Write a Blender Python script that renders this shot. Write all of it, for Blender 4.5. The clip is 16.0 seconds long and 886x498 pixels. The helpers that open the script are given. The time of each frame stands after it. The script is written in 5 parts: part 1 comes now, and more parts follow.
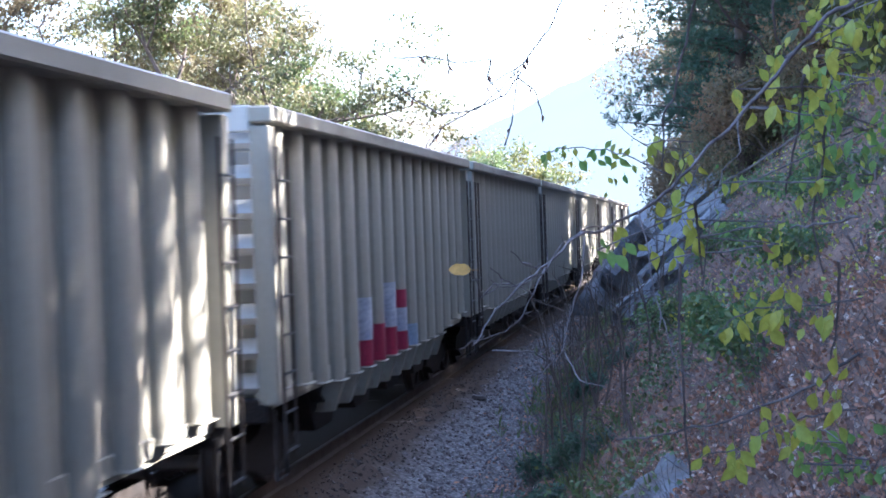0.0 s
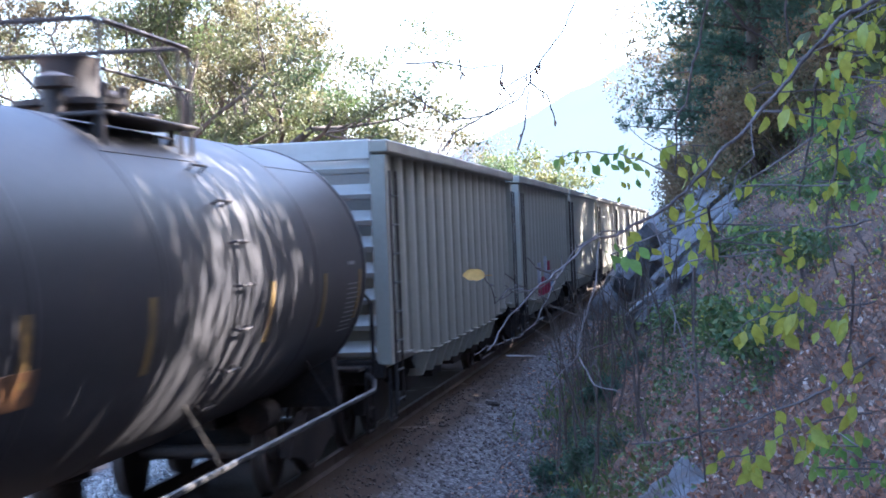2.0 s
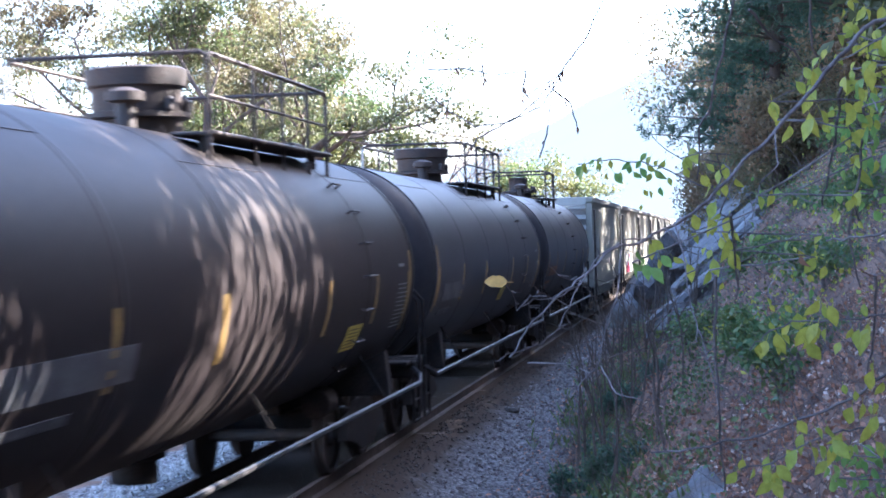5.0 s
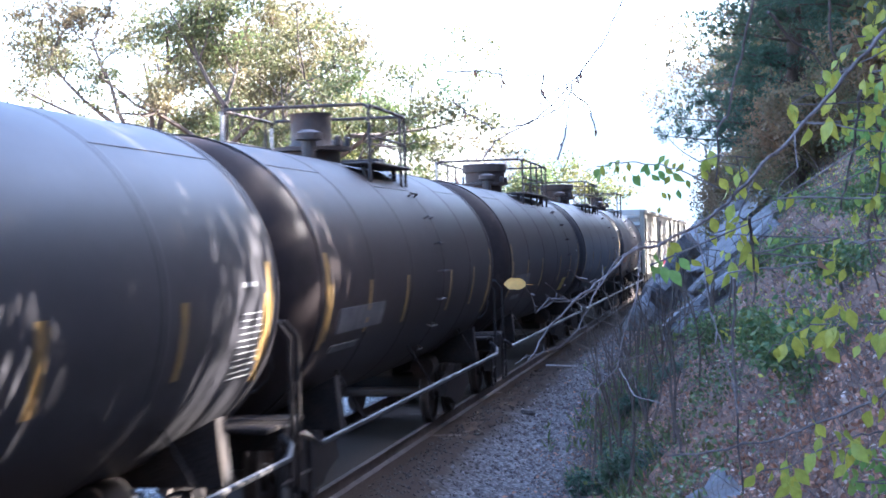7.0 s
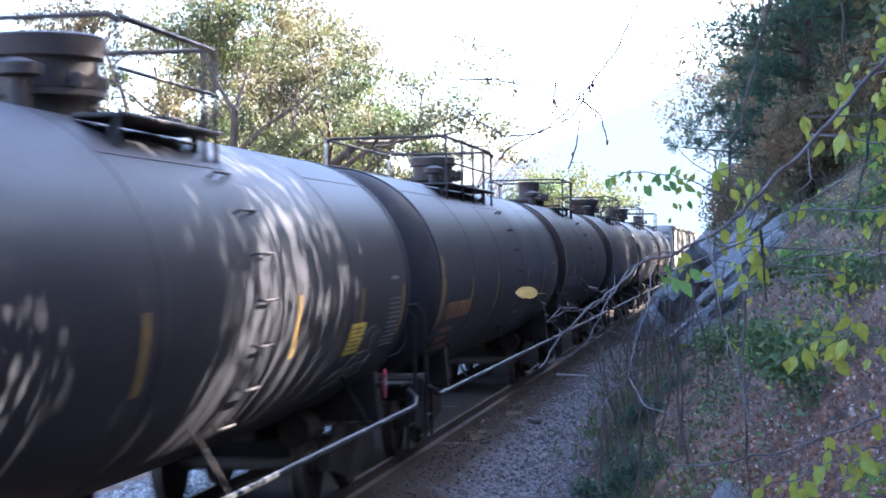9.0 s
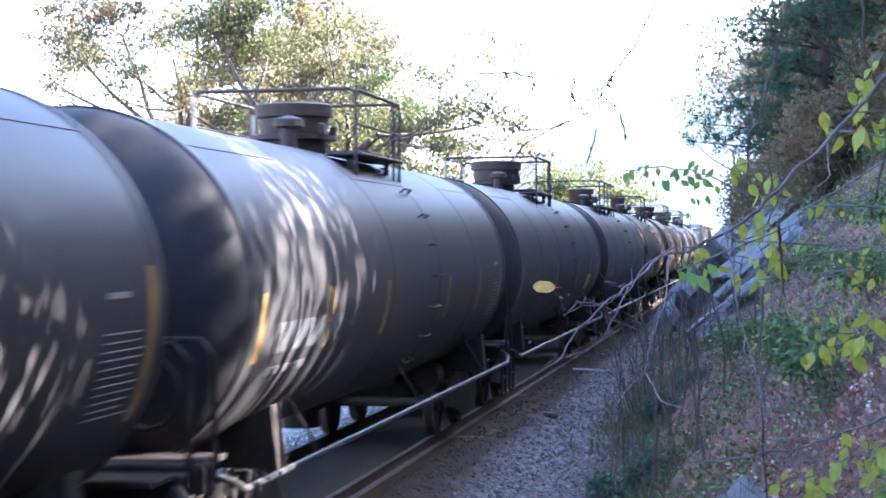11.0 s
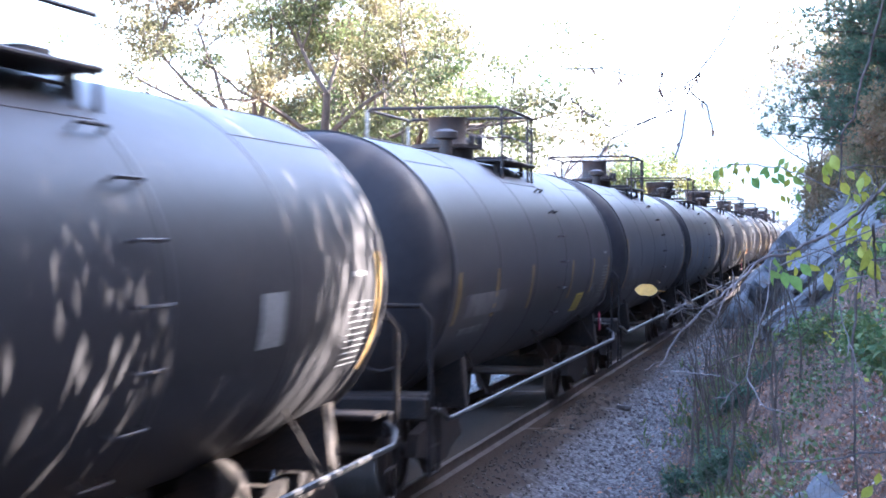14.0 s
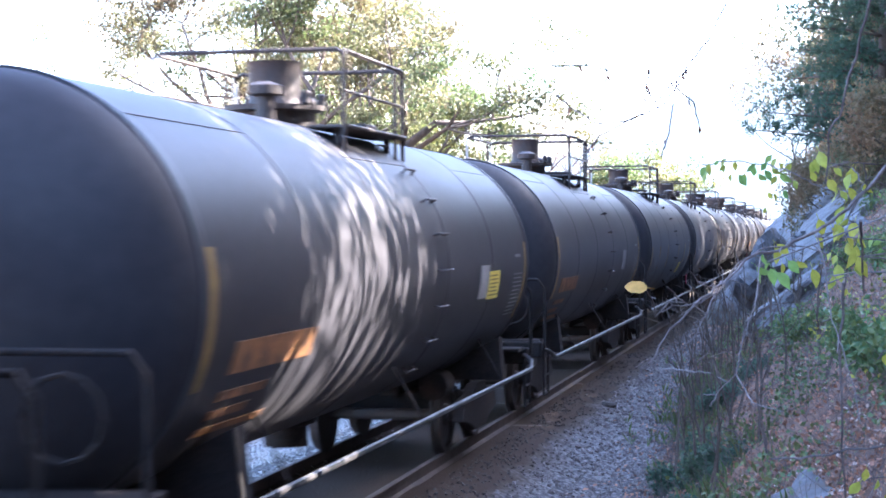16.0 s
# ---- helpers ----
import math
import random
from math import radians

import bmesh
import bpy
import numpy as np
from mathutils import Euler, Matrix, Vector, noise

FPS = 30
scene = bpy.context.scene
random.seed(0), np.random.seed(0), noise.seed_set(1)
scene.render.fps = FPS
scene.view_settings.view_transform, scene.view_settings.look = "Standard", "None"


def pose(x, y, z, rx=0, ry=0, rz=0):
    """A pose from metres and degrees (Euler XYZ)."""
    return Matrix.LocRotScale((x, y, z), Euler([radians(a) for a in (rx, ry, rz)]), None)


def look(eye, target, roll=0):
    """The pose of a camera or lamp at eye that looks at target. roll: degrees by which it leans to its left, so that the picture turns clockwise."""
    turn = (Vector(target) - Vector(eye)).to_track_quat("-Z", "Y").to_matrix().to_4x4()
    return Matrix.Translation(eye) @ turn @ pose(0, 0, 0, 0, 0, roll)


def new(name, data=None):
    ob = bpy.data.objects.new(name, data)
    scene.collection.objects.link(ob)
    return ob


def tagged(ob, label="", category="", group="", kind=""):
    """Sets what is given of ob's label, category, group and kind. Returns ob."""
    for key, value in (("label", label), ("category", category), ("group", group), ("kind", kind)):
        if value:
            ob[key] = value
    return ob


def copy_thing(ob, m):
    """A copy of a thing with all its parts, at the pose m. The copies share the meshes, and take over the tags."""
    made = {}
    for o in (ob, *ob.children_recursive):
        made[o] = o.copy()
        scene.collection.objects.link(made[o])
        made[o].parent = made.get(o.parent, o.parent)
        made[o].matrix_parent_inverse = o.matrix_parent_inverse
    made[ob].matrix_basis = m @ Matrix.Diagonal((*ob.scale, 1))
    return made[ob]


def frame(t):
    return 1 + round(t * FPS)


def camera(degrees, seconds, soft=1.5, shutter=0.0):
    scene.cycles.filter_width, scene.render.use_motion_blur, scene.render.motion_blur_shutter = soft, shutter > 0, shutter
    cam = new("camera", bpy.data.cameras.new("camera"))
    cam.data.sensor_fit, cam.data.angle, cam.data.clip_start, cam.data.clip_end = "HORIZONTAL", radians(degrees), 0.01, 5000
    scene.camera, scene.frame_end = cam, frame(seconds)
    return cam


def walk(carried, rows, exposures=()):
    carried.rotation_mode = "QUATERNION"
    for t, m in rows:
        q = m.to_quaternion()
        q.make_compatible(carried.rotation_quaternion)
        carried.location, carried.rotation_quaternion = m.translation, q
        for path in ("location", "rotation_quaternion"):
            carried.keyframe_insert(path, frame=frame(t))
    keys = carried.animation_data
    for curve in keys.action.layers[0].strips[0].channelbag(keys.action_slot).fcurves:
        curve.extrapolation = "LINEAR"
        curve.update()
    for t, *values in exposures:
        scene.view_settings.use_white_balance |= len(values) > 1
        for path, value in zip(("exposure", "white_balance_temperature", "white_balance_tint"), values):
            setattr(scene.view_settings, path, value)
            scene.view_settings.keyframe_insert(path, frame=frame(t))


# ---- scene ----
cam = camera(28.8, 16.0, soft=1.7, shutter=0.5)
EYE = (5.25, 0.0, 2.65)
# seconds, yaw, pitch, roll of the hand-held camera
PATH = [
    (0.0, 7.888, -0.719, 2.0),
    (0.5, 7.983, -0.793, 2.051),
    (1.0, 8.177, -0.459, 2.242),
    (1.5, 8.119, -0.716, 2.24),
    (2.0, 8.296, -0.528, 2.303),
    (2.5, 8.516, -0.599, 2.356),
    (3.0, 8.457, -0.272, 2.147),
    (3.5, 8.612, -0.008, 2.137),
    (4.0, 8.56, -0.389, 1.977),
    (6.5, 9.538, -0.127, 1.621),
    (7.0, 9.518, -0.217, 1.633),
    (7.5, 9.581, -0.18, 1.389),
    (8.0, 9.864, 0.272, 1.329),
    (8.5, 9.722, 0.243, 1.101),
    (9.0, 9.784, 0.044, 0.946),
    (11.3, 10.382, -0.245, 0.549),
    (11.5, 10.39, -0.473, 0.568),
    (12.0, 11.202, -0.812, 0.525),
    (12.5, 11.541, -0.284, 0.419),
    (13.0, 12.05, -0.375, 0.536),
    (13.5, 12.466, -0.295, 0.385),
    (14.0, 12.685, -0.491, 0.224),
    (14.5, 12.63, -0.543, 0.422),
    (15.0, 12.772, -0.488, 0.4),
    (15.5, 12.361, -0.659, 0.495),
    (16.0, 12.177, -0.593, 0.3),
]
# the camera drifts a few centimetres to its left
DRIFT = [(0, 0), (6.5, -0.01), (9, -0.02), (11.5, -0.02), (12, -0.045), (12.5, -0.065), (13.5, -0.075), (14, -0.08), (16, -0.09)]
RISE = [(0, 0), (11.5, 0.002), (12.5, 0.016), (14, 0.025), (16, 0.026)]
walk(cam, [(t, pose(EYE[0] + float(np.interp(t, *zip(*DRIFT))), EYE[1], EYE[2] + float(np.interp(t, *zip(*RISE))), 90 + p, r, a)) for t, a, p, r in PATH], exposures=[(0.0, 3.78, 5300, 17), (4.0, 3.74, 5300, 17), (6.5, 4.15, 5350, 18), (8.0, 4.08, 5350, 18), (9.0, 3.9, 5350, 17), (11.5, 4.25, 5400, 18), (13.0, 4.4, 5450, 19), (16.0, 4.5, 5450, 19)])

# ---- light ----
SUN_AZ, SUN_EL = 62.0, 34.0
world = bpy.data.worlds.new("sky")
scene.world = world
world.use_nodes = True
wn = world.node_tree
sky = wn.nodes.new("ShaderNodeTexSky")
sky.sky_type = "NISHITA"
sky.sun_disc = False
sky.sun_elevation, sky.sun_rotation = radians(SUN_EL), radians(SUN_AZ)
sky.air_density, sky.dust_density = 1.0, 3.0
wn.nodes["Background"].inputs["Strength"].default_value = 0.085
wn.links.new(sky.outputs["Color"], wn.nodes["Background"].inputs["Color"])
sun = new("sun", bpy.data.lights.new("sun", "SUN"))
sun.data.energy, sun.data.angle, sun.data.color = 5.0, radians(0.5), (1.0, 0.87, 0.67)
SUN_DIR = Vector((math.sin(radians(SUN_AZ)) * math.cos(radians(SUN_EL)), math.cos(radians(SUN_AZ)) * math.cos(radians(SUN_EL)), math.sin(radians(SUN_EL))))
sun.matrix_world = look(SUN_DIR * 50, (0, 0, 0))


# ---- materials ----
def material(name, base, rough=0.7, metal=0.0, second=None, scale=3.0, amount=0.5, grain=60.0, bump=0.15, per="none", stretch=(1, 1, 1), spec=0.4, coat=0.0, translucent=0.0, spots=None, spot_scale=1.5, spot_cut=0.6, grit=0.55):
    """A procedural surface: two scales of variation, optional stains and fine relief."""
    m = bpy.data.materials.new(name)
    m.use_nodes = True
    nt = m.node_tree
    N, L = nt.nodes, nt.links
    b = N["Principled BSDF"]
    tc = N.new("ShaderNodeTexCoord")
    mp = N.new("ShaderNodeMapping")
    mp.inputs["Scale"].default_value = stretch
    L.new(tc.outputs["Object"], mp.inputs["Vector"])
    n1, n2 = N.new("ShaderNodeTexNoise"), N.new("ShaderNodeTexNoise")
    n1.inputs["Scale"].default_value, n1.inputs["Detail"].default_value = scale, 6
    n2.inputs["Scale"].default_value, n2.inputs["Detail"].default_value = grain, 3
    L.new(mp.outputs["Vector"], n1.inputs["Vector"])
    L.new(tc.outputs["Object"], n2.inputs["Vector"])
    second = second or tuple(c * 0.6 for c in base)
    mix = N.new("ShaderNodeMix")
    mix.data_type = "RGBA"
    mix.inputs["A"].default_value, mix.inputs["B"].default_value = (*base, 1), (*second, 1)
    ramp = N.new("ShaderNodeMapRange")
    ramp.inputs["From Min"].default_value, ramp.inputs["From Max"].default_value = 0.5 - 0.25 / max(amount, 0.01) * 0.5, 0.5 + 0.25 / max(amount, 0.01) * 0.5
    if per == "island":
        g = N.new("ShaderNodeNewGeometry")
        L.new(g.outputs["Random Per Island"], mix.inputs["Factor"])
    elif per == "object":
        g = N.new("ShaderNodeObjectInfo")
        L.new(g.outputs["Random"], mix.inputs["Factor"])
    else:
        L.new(n1.outputs["Fac"], ramp.inputs["Value"])
        L.new(ramp.outputs["Result"], mix.inputs["Factor"])
    col = mix.outputs["Result"]
    gr = N.new("ShaderNodeMix")
    gr.data_type, gr.blend_type = "RGBA", "MULTIPLY"
    gr.inputs["Factor"].default_value = grit
    gmap = N.new("ShaderNodeMapRange")
    gmap.inputs["From Min"].default_value, gmap.inputs["From Max"].default_value = 0.3, 0.7
    gmap.inputs["To Min"].default_value, gmap.inputs["To Max"].default_value = 0.55, 1.35
    L.new(n2.outputs["Fac"], gmap.inputs["Value"])
    L.new(col, gr.inputs["A"])
    L.new(gmap.outputs["Result"], gr.inputs["B"])
    col = gr.outputs["Result"]
    if spots:
        n3 = N.new("ShaderNodeTexNoise")
        n3.inputs["Scale"].default_value, n3.inputs["Detail"].default_value, n3.inputs["Roughness"].default_value = spot_scale, 8, 0.65
        L.new(mp.outputs["Vector"], n3.inputs["Vector"])
        sr = N.new("ShaderNodeMapRange")
        sr.inputs["From Min"].default_value, sr.inputs["From Max"].default_value = spot_cut, spot_cut + 0.08
        L.new(n3.outputs["Fac"], sr.inputs["Value"])
        sm = N.new("ShaderNodeMix")
        sm.data_type = "RGBA"
        sm.inputs["B"].default_value = (*spots, 1)
        L.new(sr.outputs["Result"], sm.inputs["Factor"])
        L.new(col, sm.inputs["A"])
        col = sm.outputs["Result"]
    L.new(col, b.inputs["Base Color"])
    b.inputs["Metallic"].default_value = metal
    b.inputs["Specular IOR Level"].default_value = spec
    b.inputs["Coat Weight"].default_value = coat
    rr = N.new("ShaderNodeMapRange")
    rr.inputs["To Min"].default_value, rr.inputs["To Max"].default_value = max(rough - 0.12, 0.03), min(rough + 0.12, 1)
    L.new(n1.outputs["Fac"], rr.inputs["Value"])
    L.new(rr.outputs["Result"], b.inputs["Roughness"])
    if bump:
        bp = N.new("ShaderNodeBump")
        bp.inputs["Strength"].default_value, bp.inputs["Distance"].default_value = bump, 0.02
        L.new(n2.outputs["Fac"], bp.inputs["Height"])
        L.new(bp.outputs["Normal"], b.inputs["Normal"])
    if translucent:
        tr, ms = N.new("ShaderNodeBsdfTranslucent"), N.new("ShaderNodeMixShader")
        ms.inputs["Fac"].default_value = translucent
        L.new(col, tr.inputs["Color"])
        L.new(b.outputs["BSDF"], ms.inputs[1])
        L.new(tr.outputs["BSDF"], ms.inputs[2])
        L.new(ms.outputs["Shader"], N["Material Output"].inputs["Surface"])
    return m


BLACK = material("black_tank_paint", (0.027, 0.026, 0.03), 0.47, 0, (0.042, 0.04, 0.042), 0.8, 0.6, 9, 0.04, spec=0.1, stretch=(1, 0.35, 1), spots=(0.04, 0.036, 0.036), spot_scale=1.1, spot_cut=0.63, grit=0.25)
BLACK2 = material("dusty_black_tank_paint", (0.03, 0.029, 0.032), 0.46, 0, (0.046, 0.043, 0.044), 0.7, 0.7, 9, 0.05, spec=0.13, stretch=(1, 0.35, 1), spots=(0.05, 0.045, 0.043), spot_scale=0.9, spot_cut=0.6, grit=0.25)
BLACK3 = material("brown_black_tank_paint", (0.022, 0.017, 0.017), 0.5, 0, (0.034, 0.028, 0.026), 0.8, 0.7, 9, 0.05, spec=0.08, stretch=(1, 0.35, 1), spots=(0.055, 0.042, 0.036), spot_scale=0.9, spot_cut=0.62, grit=0.25)
DARK = material("dark_underframe_steel", (0.017, 0.016, 0.017), 0.75, 0.0, (0.035, 0.028, 0.024), 5, 0.6, 40, 0.3, spec=0.1)
RUSTY = material("rusty_black_steel", (0.025, 0.023, 0.024), 0.6, 0.1, (0.055, 0.038, 0.03), 6, 0.5, 50, 0.3)
PIPE = material("worn_grey_pipe", (0.036, 0.035, 0.036), 0.45, 0.0, (0.022, 0.02, 0.02), 4, 0.6, 40, 0.1, spec=0.2)
# pipe with sunlight painted into its colour, for the far-side end posts
SUNLIT_PIPE = material("sunlit_grey_pipe", (0.42, 0.42, 0.40), 0.5, 0.0, (0.3, 0.29, 0.27), 5, 0.6, 40, 0.1)
HOPPER = material("grey_beige_hopper_paint", (0.31, 0.295, 0.245), 0.62, 0, (0.23, 0.215, 0.175), 0.9, 0.6, 14, 0.02, grit=0.12, stretch=(1, 1, 0.25), spots=(0.20, 0.16, 0.125), spot_scale=1.3, spot_cut=0.66)
HOPPER_PALE = material("pale_grey_end_paint", (0.44, 0.44, 0.41), 0.6, 0, (0.36, 0.35, 0.31), 1.2, 0.6, 14, 0.02, grit=0.12, spots=(0.25, 0.2, 0.16), spot_scale=1.8, spot_cut=0.68)
YELLOW = material("yellow_reflective_tape", (0.27, 0.165, 0.035), 0.55, 0, (0.16, 0.10, 0.035), 4, 0.6, 30, 0.05)
ORANGE = material("faded_orange_panel", (0.26, 0.115, 0.035), 0.6, 0, (0.11, 0.06, 0.035), 6, 0.9, 20, 0.1)
SIGN_YELLOW = material("yellow_sign_paint", (0.6, 0.47, 0.06), 0.55, 0, (0.5, 0.38, 0.06), 4, 0.5, 30, 0.05)
SIGN_INK = material("dark_sign_ink", (0.12, 0.09, 0.02), 0.6, 0, (0.2, 0.16, 0.03), 6, 0.6, 30, 0.02)
WHITE = material("white_stencil_paint", (0.26, 0.26, 0.26), 0.6, 0, (0.18, 0.18, 0.18), 5, 0.6, 30, 0.05)
GREYPAINT = material("grey_graffiti_paint", (0.09, 0.092, 0.098), 0.6, 0, (0.06, 0.06, 0.07), 3, 0.7, 30, 0.05)
GRAFFITI_WHITE = material("bluish_white_spray_paint", (0.42, 0.43, 0.47), 0.6, 0, (0.27, 0.29, 0.35), 2.5, 0.8, 30, 0.03)
GRAFFITI_BLUE = material("pale_blue_spray_paint", (0.22, 0.28, 0.37), 0.6, 0, (0.2, 0.25, 0.3), 3, 0.6, 30, 0.03)
RED = material("red_paint", (0.27, 0.015, 0.045), 0.6, 0, (0.2, 0.015, 0.045), 3, 0.5, 30, 0.05)
RAILTOP = material("rusty_rail_steel", (0.075, 0.052, 0.042), 0.65, 0.0, (0.045, 0.032, 0.027), 3, 0.6, 30, 0.1)
TIE = material("weathered_tie_wood", (0.11, 0.08, 0.06), 0.9, 0, (0.06, 0.045, 0.035), 3, 0.7, 50, 0.5, per="object")
STONE = material("ballast_stone", (0.235, 0.212, 0.205), 0.85, 0, (0.085, 0.07, 0.066), 3, 0.5, 40, 0.3, per="island")
ROCK = material("grey_bank_rock", (0.19, 0.195, 0.205), 0.9, 0, (0.08, 0.078, 0.077), 1.6, 0.7, 12, 0.6, stretch=(1, 1, 2.5), spots=(0.10, 0.08, 0.06), spot_scale=1.4, spot_cut=0.57)
# STONE made paler: daylight beyond the rails is put into the colour
STONE_LIT = material("lit_ballast_stone", (0.37, 0.365, 0.35), 0.85, 0, (0.20, 0.19, 0.18), 3, 0.5, 40, 0.3, per="island")
LITTER = material("dead_leaf", (0.47, 0.235, 0.14), 0.8, 0, (0.17, 0.10, 0.075), 3, 0.5, 40, 0.2, per="island", translucent=0.15)
LITTER_PALE = material("pale_dead_leaf", (0.62, 0.50, 0.41), 0.8, 0, (0.38, 0.27, 0.21), 3, 0.5, 40, 0.2, per="island", translucent=0.15)
BARK = material("grey_brown_bark", (0.13, 0.10, 0.08), 0.9, 0, (0.06, 0.05, 0.04), 4, 0.7, 30, 0.7, stretch=(1, 1, 0.25))
TWIG = material("grey_twig_bark", (0.19, 0.155, 0.145), 0.8, 0, (0.08, 0.065, 0.06), 6, 0.7, 60, 0.4)
PALEBARK = material("pale_bare_wood", (0.17, 0.145, 0.14), 0.9, 0, (0.11, 0.095, 0.09), 3, 0.6, 30, 0.3)
OAKLEAF = material("olive_autumn_leaf", (0.085, 0.115, 0.042), 0.55, 0, (0.14, 0.11, 0.06), 0.28, 0.9, 8, 0.0, translucent=0.42)
OAKLEAF2 = material("green_leaf", (0.065, 0.11, 0.04), 0.55, 0, (0.13, 0.12, 0.04), 0.3, 0.9, 8, 0.0, translucent=0.42)
RUSSET = material("russet_leaf", (0.26, 0.17, 0.10), 0.6, 0, (0.13, 0.15, 0.08), 0.5, 0.8, 8, 0.0, translucent=0.5)
NEEDLE = material("pine_needles", (0.06, 0.13, 0.09), 0.6, 0, (0.09, 0.13, 0.075), 0.4, 0.6, 8, 0.0, translucent=0.45)
VINELEAF = material("yellow_green_vine_leaf", (0.44, 0.385, 0.055), 0.5, 0, (0.31, 0.345, 0.06), 9, 0.5, 40, 0.05, per="object", translucent=0.35)
VINEGREEN = material("bright_green_leaf", (0.16, 0.29, 0.075), 0.5, 0, (0.25, 0.34, 0.08), 9, 0.5, 40, 0.05, per="object", translucent=0.4)
OLDLEAF = material("orange_dry_leaf", (0.62, 0.36, 0.08), 0.5, 0, (0.5, 0.25, 0.06), 12, 0.5, 60, 0.1, translucent=0.4)
IVY = material("green_ivy_leaf", (0.075, 0.15, 0.06), 0.5, 0, (0.16, 0.19, 0.06), 3, 0.5, 20, 0.0, per="island", translucent=0.3)
GRASS = material("grass_blades", (0.10, 0.18, 0.06), 0.6, 0, (0.16, 0.16, 0.06), 3, 0.5, 20, 0.0, per="island", translucent=0.3)


def ground_material():
    """Ballast beside the track, leaf mould on the bank and far woodland floor."""
    m = material("ground", (0.24, 0.15, 0.105), 0.95, 0, (0.10, 0.068, 0.052), 1.2, 0.7, 28, 0.9, spec=0.05)
    N, L = m.node_tree.nodes, m.node_tree.links
    b = N["Principled BSDF"]
    old = b.inputs["Base Color"].links[0].from_socket
    tc = N.new("ShaderNodeTexCoord")
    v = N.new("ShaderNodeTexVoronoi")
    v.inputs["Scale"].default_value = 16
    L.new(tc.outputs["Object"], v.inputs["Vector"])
    # cells darken towards their edges: shade between stones painted into the gravel colour
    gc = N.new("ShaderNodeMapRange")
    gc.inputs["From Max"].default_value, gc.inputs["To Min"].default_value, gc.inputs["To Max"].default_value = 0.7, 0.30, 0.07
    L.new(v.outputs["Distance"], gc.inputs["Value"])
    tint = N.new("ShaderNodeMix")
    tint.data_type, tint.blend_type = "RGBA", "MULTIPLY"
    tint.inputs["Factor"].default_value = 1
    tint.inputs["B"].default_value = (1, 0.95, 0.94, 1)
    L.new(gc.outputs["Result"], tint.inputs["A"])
    at = N.new("ShaderNodeAttribute")
    at.attribute_name = "gravel"
    n = N.new("ShaderNodeTexNoise")
    n.inputs["Scale"].default_value, n.inputs["Detail"].default_value = 1.6, 6
    L.new(tc.outputs["Object"], n.inputs["Vector"])
    add = N.new("ShaderNodeMath")
    L.new(at.outputs["Fac"], add.inputs[0])
    L.new(n.outputs["Fac"], add.inputs[1])
    st = N.new("ShaderNodeMapRange")
    st.inputs["From Min"].default_value, st.inputs["From Max"].default_value = 0.9, 1.1
    L.new(add.outputs["Value"], st.inputs["Value"])
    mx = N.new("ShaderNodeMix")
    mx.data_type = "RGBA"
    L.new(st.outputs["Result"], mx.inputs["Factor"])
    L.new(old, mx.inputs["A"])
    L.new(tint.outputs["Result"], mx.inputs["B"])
    soil = N.new("ShaderNodeAttribute")
    soil.attribute_name = "soil"
    sn = N.new("ShaderNodeMath")
    L.new(soil.outputs["Fac"], sn.inputs[0])
    L.new(n.outputs["Fac"], sn.inputs[1])
    sr = N.new("ShaderNodeMapRange")
    sr.inputs["From Min"].default_value, sr.inputs["From Max"].default_value = 0.75, 1.3
    L.new(sn.outputs["Value"], sr.inputs["Value"])
    sm = N.new("ShaderNodeMix")
    sm.data_type = "RGBA"
    sm.inputs["B"].default_value = (0.055, 0.04, 0.03, 1)
    L.new(sr.outputs["Result"], sm.inputs["Factor"])
    L.new(mx.outputs["Result"], sm.inputs["A"])
    L.new(sm.outputs["Result"], b.inputs["Base Color"])
    return m


